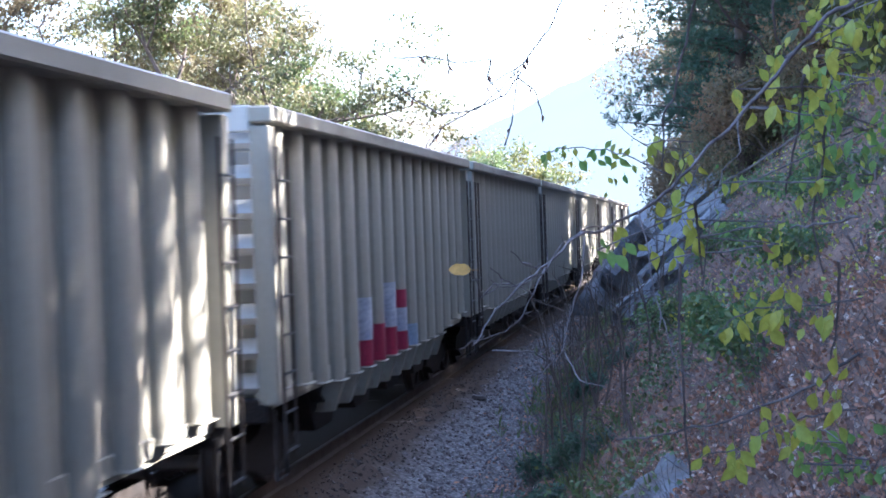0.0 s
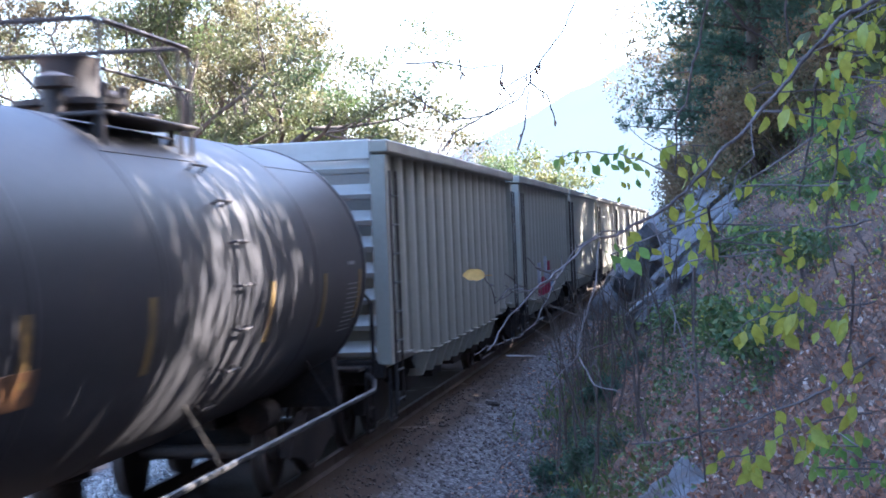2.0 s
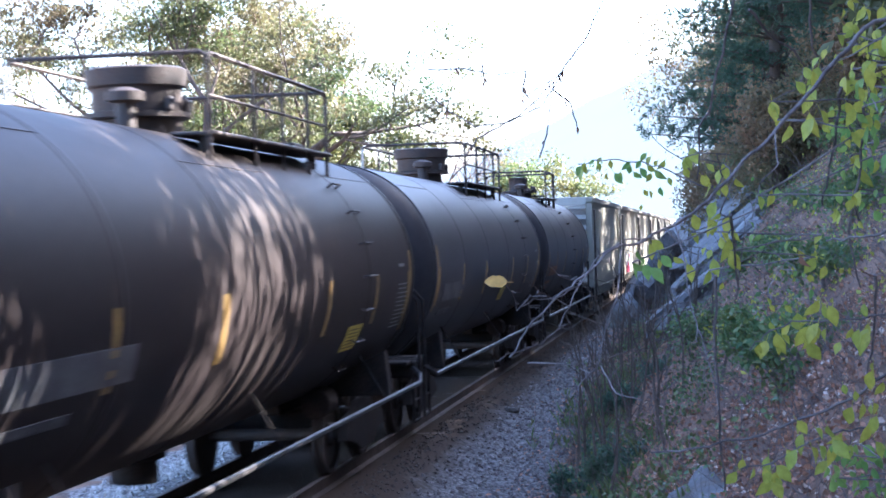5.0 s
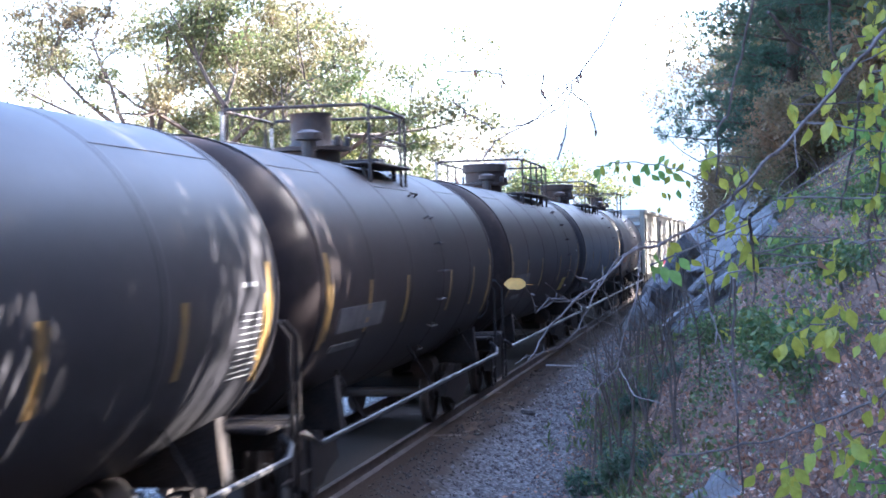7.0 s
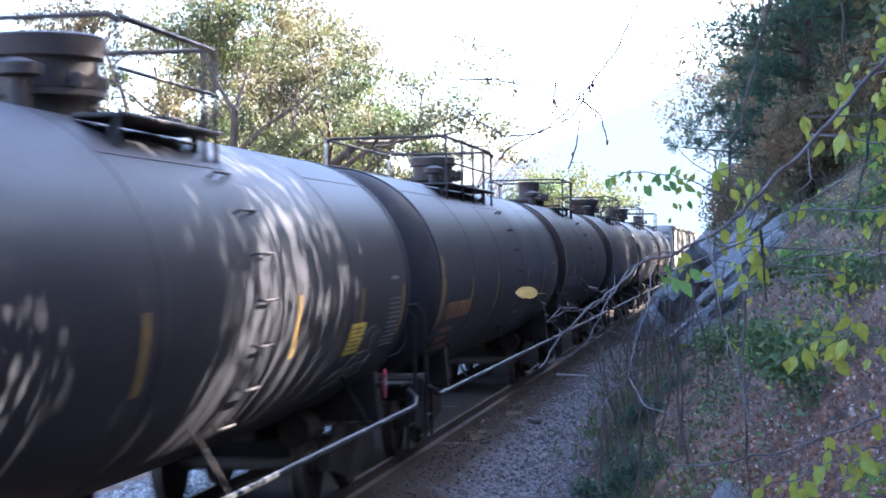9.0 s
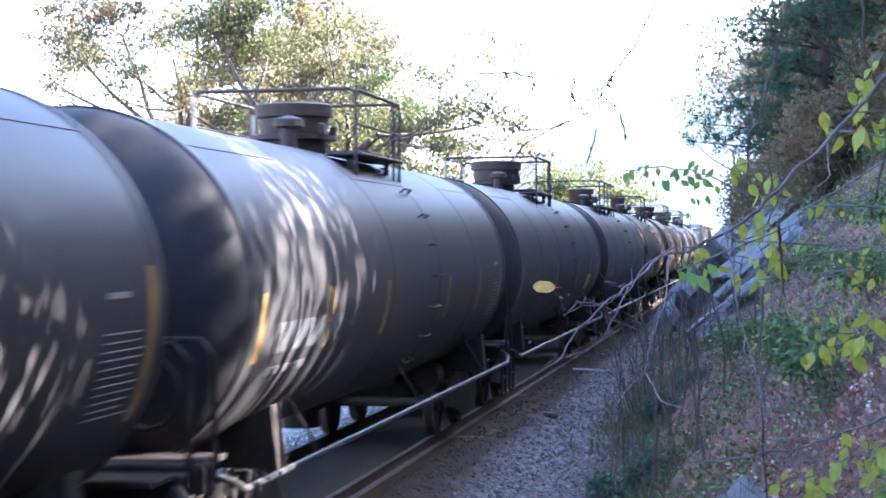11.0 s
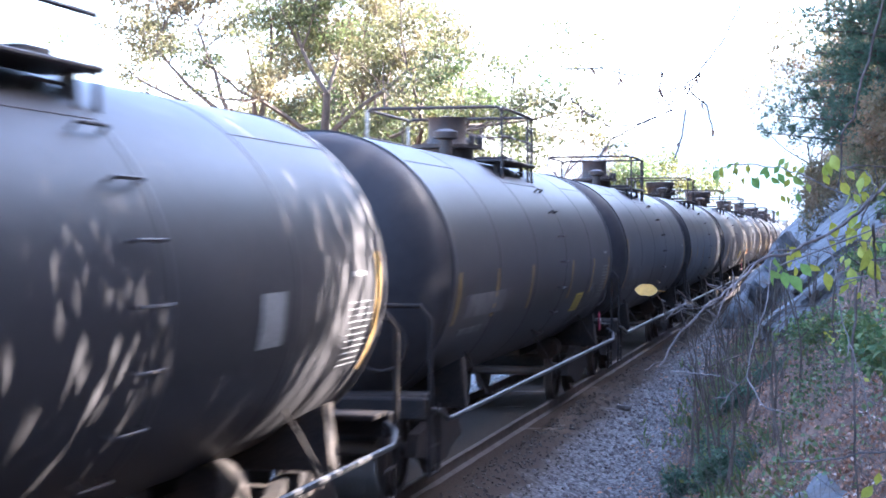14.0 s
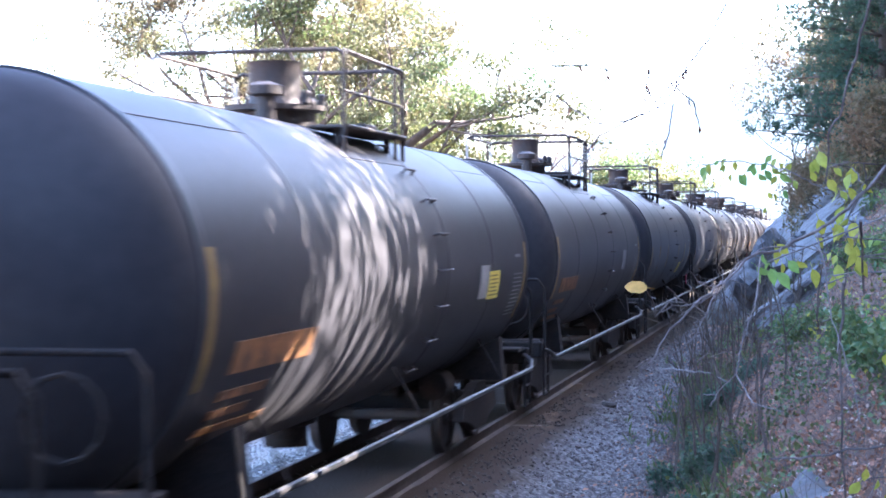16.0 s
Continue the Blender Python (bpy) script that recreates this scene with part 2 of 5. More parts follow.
# ---- mesh building ----
class Geo:
    """Collects vertices and faces for one mesh."""

    def __init__(self):
        self.v, self.f = [], []

    def add(self, verts, faces):
        o = len(self.v)
        self.v.extend(tuple(p) for p in verts)
        self.f.extend(tuple(i + o for i in f) for f in faces)
        return self

    def box(self, c, s, bev=0.01, m=None):
        """A box with chamfered edges."""
        hx, hy, hz = s[0] / 2, s[1] / 2, s[2] / 2
        b = min(bev, hx * 0.9, hy * 0.9, hz * 0.9)
        vs = []
        for sx in (-1, 1):
            for sy in (-1, 1):
                for sz in (-1, 1):
                    vs += [(sx * hx, sy * (hy - b), sz * (hz - b)), (sx * (hx - b), sy * hy, sz * (hz - b)), (sx * (hx - b), sy * (hy - b), sz * hz)]
        k = lambda x, y, z, a: ((x * 2 + y) * 2 + z) * 3 + a
        fs = []
        for a in (0, 1):
            fs.append([k(a, 0, 0, 0), k(a, 1, 0, 0), k(a, 1, 1, 0), k(a, 0, 1, 0)][:: 1 if a else -1])
            fs.append([k(0, a, 0, 1), k(1, a, 0, 1), k(1, a, 1, 1), k(0, a, 1, 1)][:: -1 if a else 1])
            fs.append([k(0, 0, a, 2), k(1, 0, a, 2), k(1, 1, a, 2), k(0, 1, a, 2)][:: 1 if a else -1])
            for d in (0, 1):
                fs.append([k(a, d, 0, 0), k(a, d, 1, 0), k(a, d, 1, 1), k(a, d, 0, 1)][:: 1 if a == d else -1])
                fs.append([k(a, 0, d, 0), k(a, 1, d, 0), k(a, 1, d, 2), k(a, 0, d, 2)][:: -1 if a == d else 1])
                fs.append([k(0, a, d, 1), k(1, a, d, 1), k(1, a, d, 2), k(0, a, d, 2)][:: 1 if a == d else -1])
                for e in (0, 1):
                    t = [k(a, d, e, 0), k(a, d, e, 1), k(a, d, e, 2)]
                    fs.append(t if (a + d + e) % 2 else t[::-1])
        c = Vector(c)
        vs = [(m @ Vector(p) if m else Vector(p)) + c for p in vs]
        return self.add(vs, fs)

    def tube(self, pts, r, sides=6, cap=True):
        """A round bar along a line of points; r may change from point to point."""
        pts = [Vector(p) for p in pts]
        rs = list(r) if isinstance(r, (list, tuple)) else [r] * len(pts)
        vs, fs = [], []
        up = Vector((0.13, 0.29, 0.95))
        for i, p in enumerate(pts):
            d = (pts[min(i + 1, len(pts) - 1)] - pts[max(i - 1, 0)]).normalized()
            a = d.cross(up)
            if a.length < 0.2:
                a = d.cross(Vector((1, 0, 0)))
            a.normalize()
            b = d.cross(a)
            for k in range(sides):
                w = 2 * math.pi * k / sides
                vs.append(p + rs[i] * (math.cos(w) * a + math.sin(w) * b))
        for i in range(len(pts) - 1):
            for k in range(sides):
                n = (k + 1) % sides
                fs.append((i * sides + k, i * sides + n, (i + 1) * sides + n, (i + 1) * sides + k))
        if cap:
            fs.append(tuple(range(sides))[::-1])
            fs.append(tuple((len(pts) - 1) * sides + k for k in range(sides)))
        return self.add(vs, fs)

    def lathe(self, prof, c, axis="y", segs=32):
        """Turns a profile of (radius, along) round an axis through c."""
        vs, fs = [], []
        for r, h in prof:
            for k in range(segs):
                w = 2 * math.pi * k / segs
                q = (r * math.cos(w), h, r * math.sin(w))
                vs.append(q if axis == "y" else ((h, q[0], q[2]) if axis == "x" else (q[0], -q[2], h)))
        for i in range(len(prof) - 1):
            for k in range(segs):
                n = (k + 1) % segs
                fs.append((i * segs + k, (i + 1) * segs + k, (i + 1) * segs + n, i * segs + n))
        fs.append(tuple(range(segs)))
        fs.append(tuple((len(prof) - 1) * segs + k for k in range(segs))[::-1])
        return self.add([Vector(p) + Vector(c) for p in vs], fs)

    def prism(self, outline, a, b, axis="x"):
        """Extrudes a flat outline from a to b along an axis."""
        put = {"x": lambda u, v, w: (w, u, v), "y": lambda u, v, w: (u, w, v), "z": lambda u, v, w: (u, v, w)}[axis]
        n = len(outline)
        vs = [put(u, v, a) for u, v in outline] + [put(u, v, b) for u, v in outline]
        fs = [tuple(range(n))[::-1], tuple(range(n, 2 * n))] + [(i, (i + 1) % n, n + (i + 1) % n, n + i) for i in range(n)]
        return self.add(vs, fs)

    def mesh(self, name, mat, sharp=35):
        me = bpy.data.meshes.new(name)
        me.from_pydata(self.v, [], self.f)
        if mat:
            me.materials.append(mat)
        me.shade_smooth()
        me.set_sharp_from_angle(angle=radians(sharp))
        return me


def fixed(me):
    """Turns all faces outwards."""
    bm = bmesh.new()
    bm.from_mesh(me)
    bmesh.ops.recalc_face_normals(bm, faces=bm.faces)
    bm.to_mesh(me)
    bm.free()
    return me


def part(name, geo, mat, parent, label="", at=None, sharp=35):
    me = geo if isinstance(geo, bpy.types.Mesh) else fixed(geo.mesh(name, mat, sharp))
    ob = new(name, me)
    ob.parent = parent
    if at is not None:
        ob.matrix_basis = at
    if label:
        tagged(ob, label)
    return ob


def thing(name, label, category, group="", at=None):
    ob = new(name)
    ob.empty_display_size = 0.2
    if at is not None:
        ob.matrix_basis = at
    return tagged(ob, label, category, group)


# ---- ground ----
def lerp(x, xs, ys):
    return float(np.interp(x, xs, ys))


def edge_x(y):
    """Where the gravel ends and the bank begins."""
    return lerp(y, [-40, 0, 12, 20, 32, 47, 66, 90, 200], [3.9, 3.8, 3.6, 3.4, 3.0, 2.75, 2.6, 2.9, 3.2])


def edge_z(y):
    return lerp(y, [-40, 12, 20, 32, 47, 66, 120], [-0.6, -0.55, -0.5, -0.3, -0.05, 0.15, 0.2])


def ground_z(x, y):
    n = noise.noise(Vector((x * 0.35, y * 0.35, 3.1)))
    f = noise.noise(Vector((x * 1.7, y * 1.7, 8.7)))
    if abs(x) <= 1.4:
        return -0.158 + 0.02 * f
    if x < -1.4:
        side = lerp(-x, [1.4, 3.2, 7, 400, 3000], [-0.158, -0.7, -0.9, -2, -30])
        return side + 0.05 * f * min(1, (-x - 1.4) / 2) + (0.25 * n if x < -7 else 0)
    xe, ze = edge_x(y), edge_z(y)
    if x < xe:
        k = (x - 1.4) / (xe - 1.4)
        return -0.158 + (ze + 0.158) * min(1, k * 1.7) + 0.03 * f * k
    d = x - xe
    up = lerp(d, [0, 0.5, 2, 9, 16, 40, 200, 3000], [0, 0.25, 1.55, 8.2, 12, 17, 40, 60])
    return ze + up + min(1, d) * (0.28 * n + 0.10 * f)


GROUND = ground_material()


def build_ground():
    xs = [-3000, -1200, -500, -200, -100, -60, -40, -28, -20, -14, -10, -8, -6.5, -5.5, -4.5, -3.8, -3.2, -2.7, -2.3, -1.9, -1.4, -0.7, 0, 0.7, 1.4]
    xs += [1.4 + 0.17 * i for i in range(1, 62)] + [12.5, 13.5, 15, 17, 20, 24, 30, 40, 60, 100, 200, 500, 1200, 3000]
    ys = [-3000, -1000, -300, -100, -60, -40, -25, -15, -8, -4, 0] + [0.35 * i + 2 for i in range(170)] + [62 + 1.2 * i for i in range(60)] + [140, 160, 190, 230, 300, 450, 700, 1200, 3000]
    vs = [(x, y, ground_z(x, y)) for y in ys for x in xs]
    n = len(xs)
    fs = [(j * n + i, j * n + i + 1, (j + 1) * n + i + 1, (j + 1) * n + i) for j in range(len(ys) - 1) for i in range(n - 1)]
    me = bpy.data.meshes.new("ground")
    me.from_pydata(vs, [], fs)
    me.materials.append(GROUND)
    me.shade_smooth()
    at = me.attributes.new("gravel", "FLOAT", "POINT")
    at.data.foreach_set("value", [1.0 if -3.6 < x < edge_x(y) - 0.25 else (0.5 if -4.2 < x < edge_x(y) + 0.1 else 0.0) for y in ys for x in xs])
    so = me.attributes.new("soil", "FLOAT", "POINT")
    so.data.foreach_set("value", [max(0.0, min(1.0, (2.25 - x) / 0.9)) if x > -0.9 else (0.5 if -1.4 < x else 0.0) for y in ys for x in xs])
    tagged(new("ground", me), "dark gravel beside the track rising to a leaf-strewn bank", "ground", kind="structure")


build_ground()


def build_track():
    prof = [(-0.07, -0.17), (0.07, -0.17), (0.07, -0.155), (0.015, -0.13), (0.011, -0.045), (0.036, -0.03), (0.036, -0.004), (0.03, 0.0), (-0.03, 0.0), (-0.036, -0.004), (-0.036, -0.03), (-0.011, -0.045), (-0.015, -0.13), (-0.07, -0.155)]
    for sx in (-0.755, 0.755):
        me = fixed(Geo().prism([(u + sx, v) for u, v in prof], -60, 260, "y").mesh("rail", RAILTOP))
        tagged(new("rail", me), "steel railway rail with a worn bright top", "rail", "rails of the track", "structure")
    tie = fixed(Geo().box((0, 0, -0.235), (2.6, 0.23, 0.14), 0.015).mesh("tie", TIE))
    bed = tagged(new("track_bed"), "wooden ties of the railway track in ballast", "track", kind="structure")
    for i in range(180):
        ob = new("tie", tie)
        ob.parent = bed
        ob.matrix_basis = pose(random.uniform(-0.03, 0.03), -8 + i * 0.53, 0, 0, 0, random.uniform(-1, 1))


build_track()


def stones(name, label, count, place, size, mat=STONE):
    """Loose angular stones in one mesh."""
    base = np.array([(1, 0, 0), (-1, 0, 0), (0, 1, 0), (0, -1, 0), (0, 0, 1), (0, 0, -1)], float)
    tri = [(0, 2, 4), (2, 1, 4), (1, 3, 4), (3, 0, 4), (2, 0, 5), (1, 2, 5), (3, 1, 5), (0, 3, 5)]
    g = Geo()
    rnd = random.Random(5)
    for _ in range(count):
        x, y, z = place(rnd)
        s = rnd.uniform(*size)
        q = Euler((rnd.uniform(0, 6), rnd.uniform(0, 6), rnd.uniform(0, 6))).to_matrix()
        vs = [q @ Vector(p * s * np.array([rnd.uniform(0.6, 1.3) for _ in range(3)])) + Vector((x, y, z)) for p in base]
        g.add(vs, tri)
    me = g.mesh(name, mat, 10)
    return tagged(new(name, me), label, name.replace("_", " "), kind="stuff")


def on_path(r):
    y = 9 + 75 * r.random() ** 1.7
    x = 1.6 + (edge_x(y) - 1.45) * r.random() ** 0.6
    return x, y, ground_z(x, y) + 0.005


def on_bed(r):
    y = 6 + 45 * r.random() ** 1.4
    x = r.uniform(-3.6, -0.7)
    return x, y, ground_z(x, y) - (0.01 if abs(x) < 1.4 else 0)


def build_clod():
    g = Geo()
    r = random.Random(3)
    for k in range(5):
        g.lathe([(0.02, -0.05), (0.07, -0.03), (0.085, 0.01), (0.05, 0.05), (0.01, 0.06)], (1.84 + r.uniform(-0.1, 0.1), 28.5 + r.uniform(-0.1, 0.1), ground_z(1.84, 28.5) + 0.02), "z", 7)
    tagged(new("clod", fixed(g.mesh("clod", RUSTY, 20))), "dark clod of earth lying on the gravel", "clod")


build_clod()
stones("gravel_stones", "loose grey ballast stones along the track", 12000, on_path, (0.018, 0.045))
stones("ballast_stones", "ballast stones beyond the rails, daylight painted into their light grey", 11000, on_bed, (0.025, 0.055), STONE_LIT)


def on_soil(r):
    y = 10 + 60 * r.random() ** 1.5
    x = 1.0 + abs(r.gauss(0, 0.55))
    return x, y, ground_z(x, y)


stones("soil_clods", "dark clods and cinders beside the rail", 3500, on_soil, (0.012, 0.035), RUSTY)


# ---- rolling stock ----
def truck(car, y, spin):
    """A two-axle truck; its wheelsets turn."""
    root = part("truck", Geo().box((0, 0, 0.52), (1.9, 0.36, 0.3), 0.03), DARK, car, "rusty dark steel truck", pose(0, y, 0))
    for sx in (-1, 1):
        o = [(-1.12, 0.40), (-0.95, 0.62), (-0.45, 0.68), (-0.3, 0.78), (0.3, 0.78), (0.45, 0.68), (0.95, 0.62), (1.12, 0.40), (0.8, 0.36), (0.55, 0.3), (0.35, 0.22), (-0.35, 0.22), (-0.55, 0.3), (-0.8, 0.36)]
        part("side_frame", Geo().prism(o, sx * 0.98 - 0.06, sx * 0.98 + 0.06, "x"), DARK, root)
    for wy in (-0.88, 0.88):
        w = Geo()
        w.tube([(-1.02, 0, 0), (1.02, 0, 0)], 0.075, 8)
        for sx in (-1, 1):
            w.lathe([(0.12, sx * 0.66), (0.40, sx * 0.68), (0.485, sx * 0.685), (0.49, sx * 0.71), (0.46, sx * 0.725), (0.455, sx * 0.81), (0.40, sx * 0.81), (0.38, sx * 0.77), (0.14, sx * 0.76), (0.13, sx * 0.83), (0.02, sx * 0.83)], (0, 0, 0), "x", 20)
        spin.append(part("wheelset", w, RUSTY, root, at=pose(0, wy, 0.455)))
    return root


def coupler(car, y, way):
    g = Geo().box((0, y, 0.85), (0.24, 0.9, 0.26), 0.03).box((0.05, y + way * 0.5, 0.85), (0.3, 0.28, 0.32), 0.06)
    part("coupler", g, RUSTY, car)
    part("air_hose", Geo().tube([(0.3, y + way * 0.1, 0.75), (0.32, y + way * 0.35, 0.5), (0.3, y + way * 0.6, 0.42), (0.2, y + way * 0.75, 0.6)], 0.025, 6), DARK, car)


TR, TZ = 1.46, 2.28


def tank_patch(car, name, mat, y0, y1, a0, a1, lift=0.006, label=""):
    """A painted patch or tape on the tank's side, from angle a0 up to a1 (degrees from level)."""
    g = Geo()
    n = max(2, int(abs(a1 - a0) / 6) + 1)
    vs = []
    for i in range(n + 1):
        a = radians(a0 + (a1 - a0) * i / n)
        for r in (TR + lift, TR - 0.004):
            for y in (y0, y1):
                vs.append((r * math.cos(a), y, TZ + r * math.sin(a)))
    fs = []
    for i in range(n):
        k = i * 4
        fs += [(k, k + 1, k + 5, k + 4), (k, k + 4, k + 6, k + 2), (k + 1, k + 3, k + 7, k + 5)]
    fs += [(0, 2, 3, 1), (n * 4, n * 4 + 1, n * 4 + 3, n * 4 + 2)]
    g.add(vs, fs)
    return part(name, g, mat, car, label)


def notice_panel(car, y0, y1, a0, a1):
    """A yellow notice with rows of small dark writing."""
    sign = tank_patch(car, "warning_sign", SIGN_YELLOW, y0, y1, a0, a1, label="yellow notice panel")
    for k in range(6):
        a = a0 + (a1 - a0) * (0.12 + 0.14 * k)
        tank_patch(sign, "writing_bar", SIGN_INK, y0 + 0.06, y1 - 0.06 - 0.05 * (k % 3), a, a + (a1 - a0) * 0.05, 0.008)


def tank_stroke(car, line, wide):
    """A brushed stroke of paint along a line of (y, degrees) on the tank's side."""
    vs, fs = [], []
    for i, (y, a) in enumerate(line):
        y2, a2 = line[min(i + 1, len(line) - 1)]
        y1, a1 = line[max(i - 1, 0)]
        dy, da = y2 - y1, radians(a2 - a1) * TR
        n = math.hypot(dy, da) or 1
        w = wide * (0.6 + 0.4 * math.sin(i * 1.7))
        for k in (-0.5, 0.5):
            yy, aa = y - da / n * w * k, radians(a) + dy / n * w * k / TR
            for r in (TR + 0.005, TR - 0.004):
                vs.append((r * math.cos(aa), yy, TZ + r * math.sin(aa)))
    for i in range(len(line) - 1):
        b = i * 4
        fs += [(b, b + 2, b + 6, b + 4), (b, b + 4, b + 5, b + 1), (b + 2, b + 3, b + 7, b + 6)]
    part("graffiti_stroke", Geo().add(vs, fs), GREYPAINT, car, "pale grey painted stroke")


def tank_car(half, paint, plat, spin, marks, housing=0.46, tall=0.48):
    """A black tank car; half: half the length of its round shell, plat: where its platform ends."""
    car = thing("tank_car", "", "tank car", "tank cars of the train")
    prof = []
    for i in range(9):
        a = i / 8 * math.pi / 2
        prof.append((max(TR * math.sin(a), 0.02), -half - 0.62 * math.cos(a)))
    prof[-1] = (TR, -half)
    seams = [-half + 0.1, -half * 0.6, -half * 0.2, half * 0.2, half * 0.6, half - 0.1]
    for s in seams:
        prof += [(TR, s - 0.06), (TR, s - 0.025), (TR + 0.004, s - 0.018), (TR + 0.004, s + 0.018), (TR, s + 0.025), (TR, s + 0.06)]
    prof += [(r, -h) for r, h in prof[8::-1]]
    part("tank", Geo().lathe(prof, (0, 0, TZ), "y", 72), paint, car, sharp=50)
    for y in (-half + 0.02, half - 0.02):
        part("head_band", Geo().lathe([(TR - 0.01, y - 0.05), (TR + 0.012, y - 0.045), (TR + 0.012, y + 0.045), (TR - 0.01, y + 0.05)], (0, 0, TZ), "y", 72), paint, car)
    # sills, saddles, ends
    for w in (-1, 1):
        e = w * (half + 0.72)
        part("stub_sill", Geo().box((0, w * (half - 0.7), 0.86), (0.5, 3.0, 0.34), 0.02), DARK, car)
        part("end_sill", Geo().box((0, e, 0.98), (2.7, 0.16, 0.22), 0.02), DARK, car)
        part("bolster_saddle", Geo().prism([(-1.35, 0.82), (1.35, 0.82), (1.3, 1.35), (0.9, 1.15), (0, 0.95), (-0.9, 1.15), (-1.3, 1.35)], w * (half - 1.15) - 0.12, w * (half - 1.15) + 0.12, "y"), DARK, car)
        part("end_platform", Geo().box((0, w * (half + 0.45), 1.08), (2.6, 0.45, 0.05), 0.01), DARK, car)
        part("end_handrail", Geo().tube([(1.38, w * (half + 0.72), 1.0), (1.38, w * (half + 0.72), 1.85), (1.28, w * (half + 0.72), 1.98), (-1.28, w * (half + 0.72), 1.98), (-1.38, w * (half + 0.72), 1.85), (-1.38, w * (half + 0.72), 1.0)], 0.024, 8), DARK, car)
        for sx in (-1, 1):
            st = Geo()
            for yy in (-0.2, 0.2):
                st.tube([(sx * 1.36, e + yy * 1.0 - w * 0.2, 1.0), (sx * 1.36, e + yy - w * 0.2, 0.32)], 0.02, 6)
            for z in (0.33, 0.6):
                st.tube([(sx * 1.36, e - 0.2 - w * 0.2, z), (sx * 1.36, e + 0.2 - w * 0.2, z)], 0.018, 6)
            part("corner_step", st, DARK, car)
        coupler(car, w * (half + 0.95), w)
        truck(car, w * (half - 1.15), spin)
    # side rails with brackets
    for sx in (-1, 1):
        y0, y1 = -half - 0.65, half + 0.65
        part("side_handrail", Geo().tube([(sx * 1.3, y0, 1.0), (sx * 1.42, y0 + 0.15, 0.93), (sx * 1.46, y0 + 0.4, 0.84), (sx * 1.46, y1 - 0.4, 0.84), (sx * 1.42, y1 - 0.15, 0.93), (sx * 1.3, y1, 1.0)], 0.03, 8), PIPE, car, "worn grey pipe handrail")
        for k in range(3):
            y = -half * 0.7 + k * half * 0.7
            part("rail_bracket", Geo().tube([(sx * 1.46, y, 0.84), (sx * 1.15, y + 0.02, 1.36)], 0.014, 6), DARK, car)
    # ladder rungs up the side
    rung = Geo().tube([(TR, -0.2, 0), (TR + 0.07, -0.2, 0), (TR + 0.07, 0.2, 0), (TR, 0.2, 0)], 0.013, 6)
    rung_me = fixed(rung.mesh("rung", RUSTY))
    for sx in (1, -1):
        for k in range(8):
            a = radians(-42 + k * 14)
            m = Matrix.Translation((0, plat - 0.55, TZ)) @ Matrix.Rotation(-a, 4, "Y")
            if sx < 0:
                m = Matrix.Rotation(math.pi, 4, "Z") @ Matrix.Translation((0, -(plat - 0.55), TZ)) @ Matrix.Rotation(-a, 4, "Y")
            part("rung", rung_me, None, car, at=m)
    # platform, railing, housing
    top = TZ + TR
    long = plat > 2.5 or "longrail" in marks
    p0 = -0.2 if plat > 2.5 else plat - (4.7 if long else 2.3)
    hy = 0.6 if long else plat - (0.5 if "fardome" in marks else 1.5)
    for sx in (-1, 1):
        part("walkway", Geo().box((sx * 0.78, (p0 + plat) / 2, top - 0.09), (0.42, plat - p0, 0.035), 0.01), RUSTY, car)
        for y in (p0 + 0.2, plat - 0.2):
            part("walkway_bracket", Geo().box((sx * 0.8, y, top - 0.24), (0.06, 0.06, 0.34), 0.01), RUSTY, car)
        ys = [p0, p0 + 1.5, p0 + 2.6, plat - 0.9, plat] if long else [p0, plat - 0.32, plat]
        for y in ys:
            part("rail_post", Geo().tube([(sx * 0.92, y, top - 0.34), (sx * 0.92, y, top + 0.6)], 0.022, 6), SUNLIT_PIPE if sx < 0 and y in (p0, plat) else RUSTY, car, "far-side end post with sunlight painted in as pale grey" if sx < 0 and y in (p0, plat) else "")
        part("top_rail", Geo().tube([(sx * 0.92, p0, top + 0.54), (sx * 0.92, p0 + 0.06, top + 0.61), (sx * 0.92, plat - 0.06, top + 0.61), (sx * 0.92, plat, top + 0.54)], 0.023, 6), RUSTY, car)
        part("knee_rail", Geo().tube([(sx * 0.92, p0, top + 0.24), (sx * 0.92, plat, top + 0.24)], 0.016, 6), RUSTY, car)
    part("cross_walkway", Geo().box((0, plat - 0.22, top + 0.02), (1.3, 0.45, 0.05), 0.01), RUSTY, car)
    for y in (p0, plat):
        part("end_rail", Geo().tube([(-0.92, y, top + 0.57), (-0.86, y, top + 0.62), (0.86, y, top + 0.62), (0.92, y, top + 0.57)], 0.022, 6), RUSTY, car)
    part("manway_nozzle", Geo().lathe([(0.36, top - 0.14), (0.36, top + 0.1), (0.5, top + 0.11), (0.5, top + 0.16), (0.36, top + 0.17)], (0, hy, 0), "z", 24), RUSTY, car)
    hz = top + 0.17
    tall *= 0.84
    wide = housing > 0.35
    prof = [(housing - 0.05, hz), (housing - 0.03, hz + tall * 0.55), (housing + 0.01, hz + tall * 0.6), (housing + 0.02, hz + tall), (housing - 0.02, hz + tall + 0.02), (0.05, hz + tall + 0.03)] if wide else [
        (housing + 0.03, hz), (housing, hz + 0.06), (housing, hz + tall * 0.9), (housing + 0.02, hz + tall), (0.05, hz + tall + 0.02)]
    part("valve_housing", Geo().lathe(prof, (0, hy, 0), "z", 24), RUSTY, car, "round dark steel valve housing")
    part("vent_valve", Geo().lathe([(0.09, top - 0.09), (0.09, top + 0.2), (0.17, top + 0.22), (0.17, top + 0.3), (0.06, top + 0.34)], (0.15, hy - 0.75, 0), "z", 14), RUSTY, car)
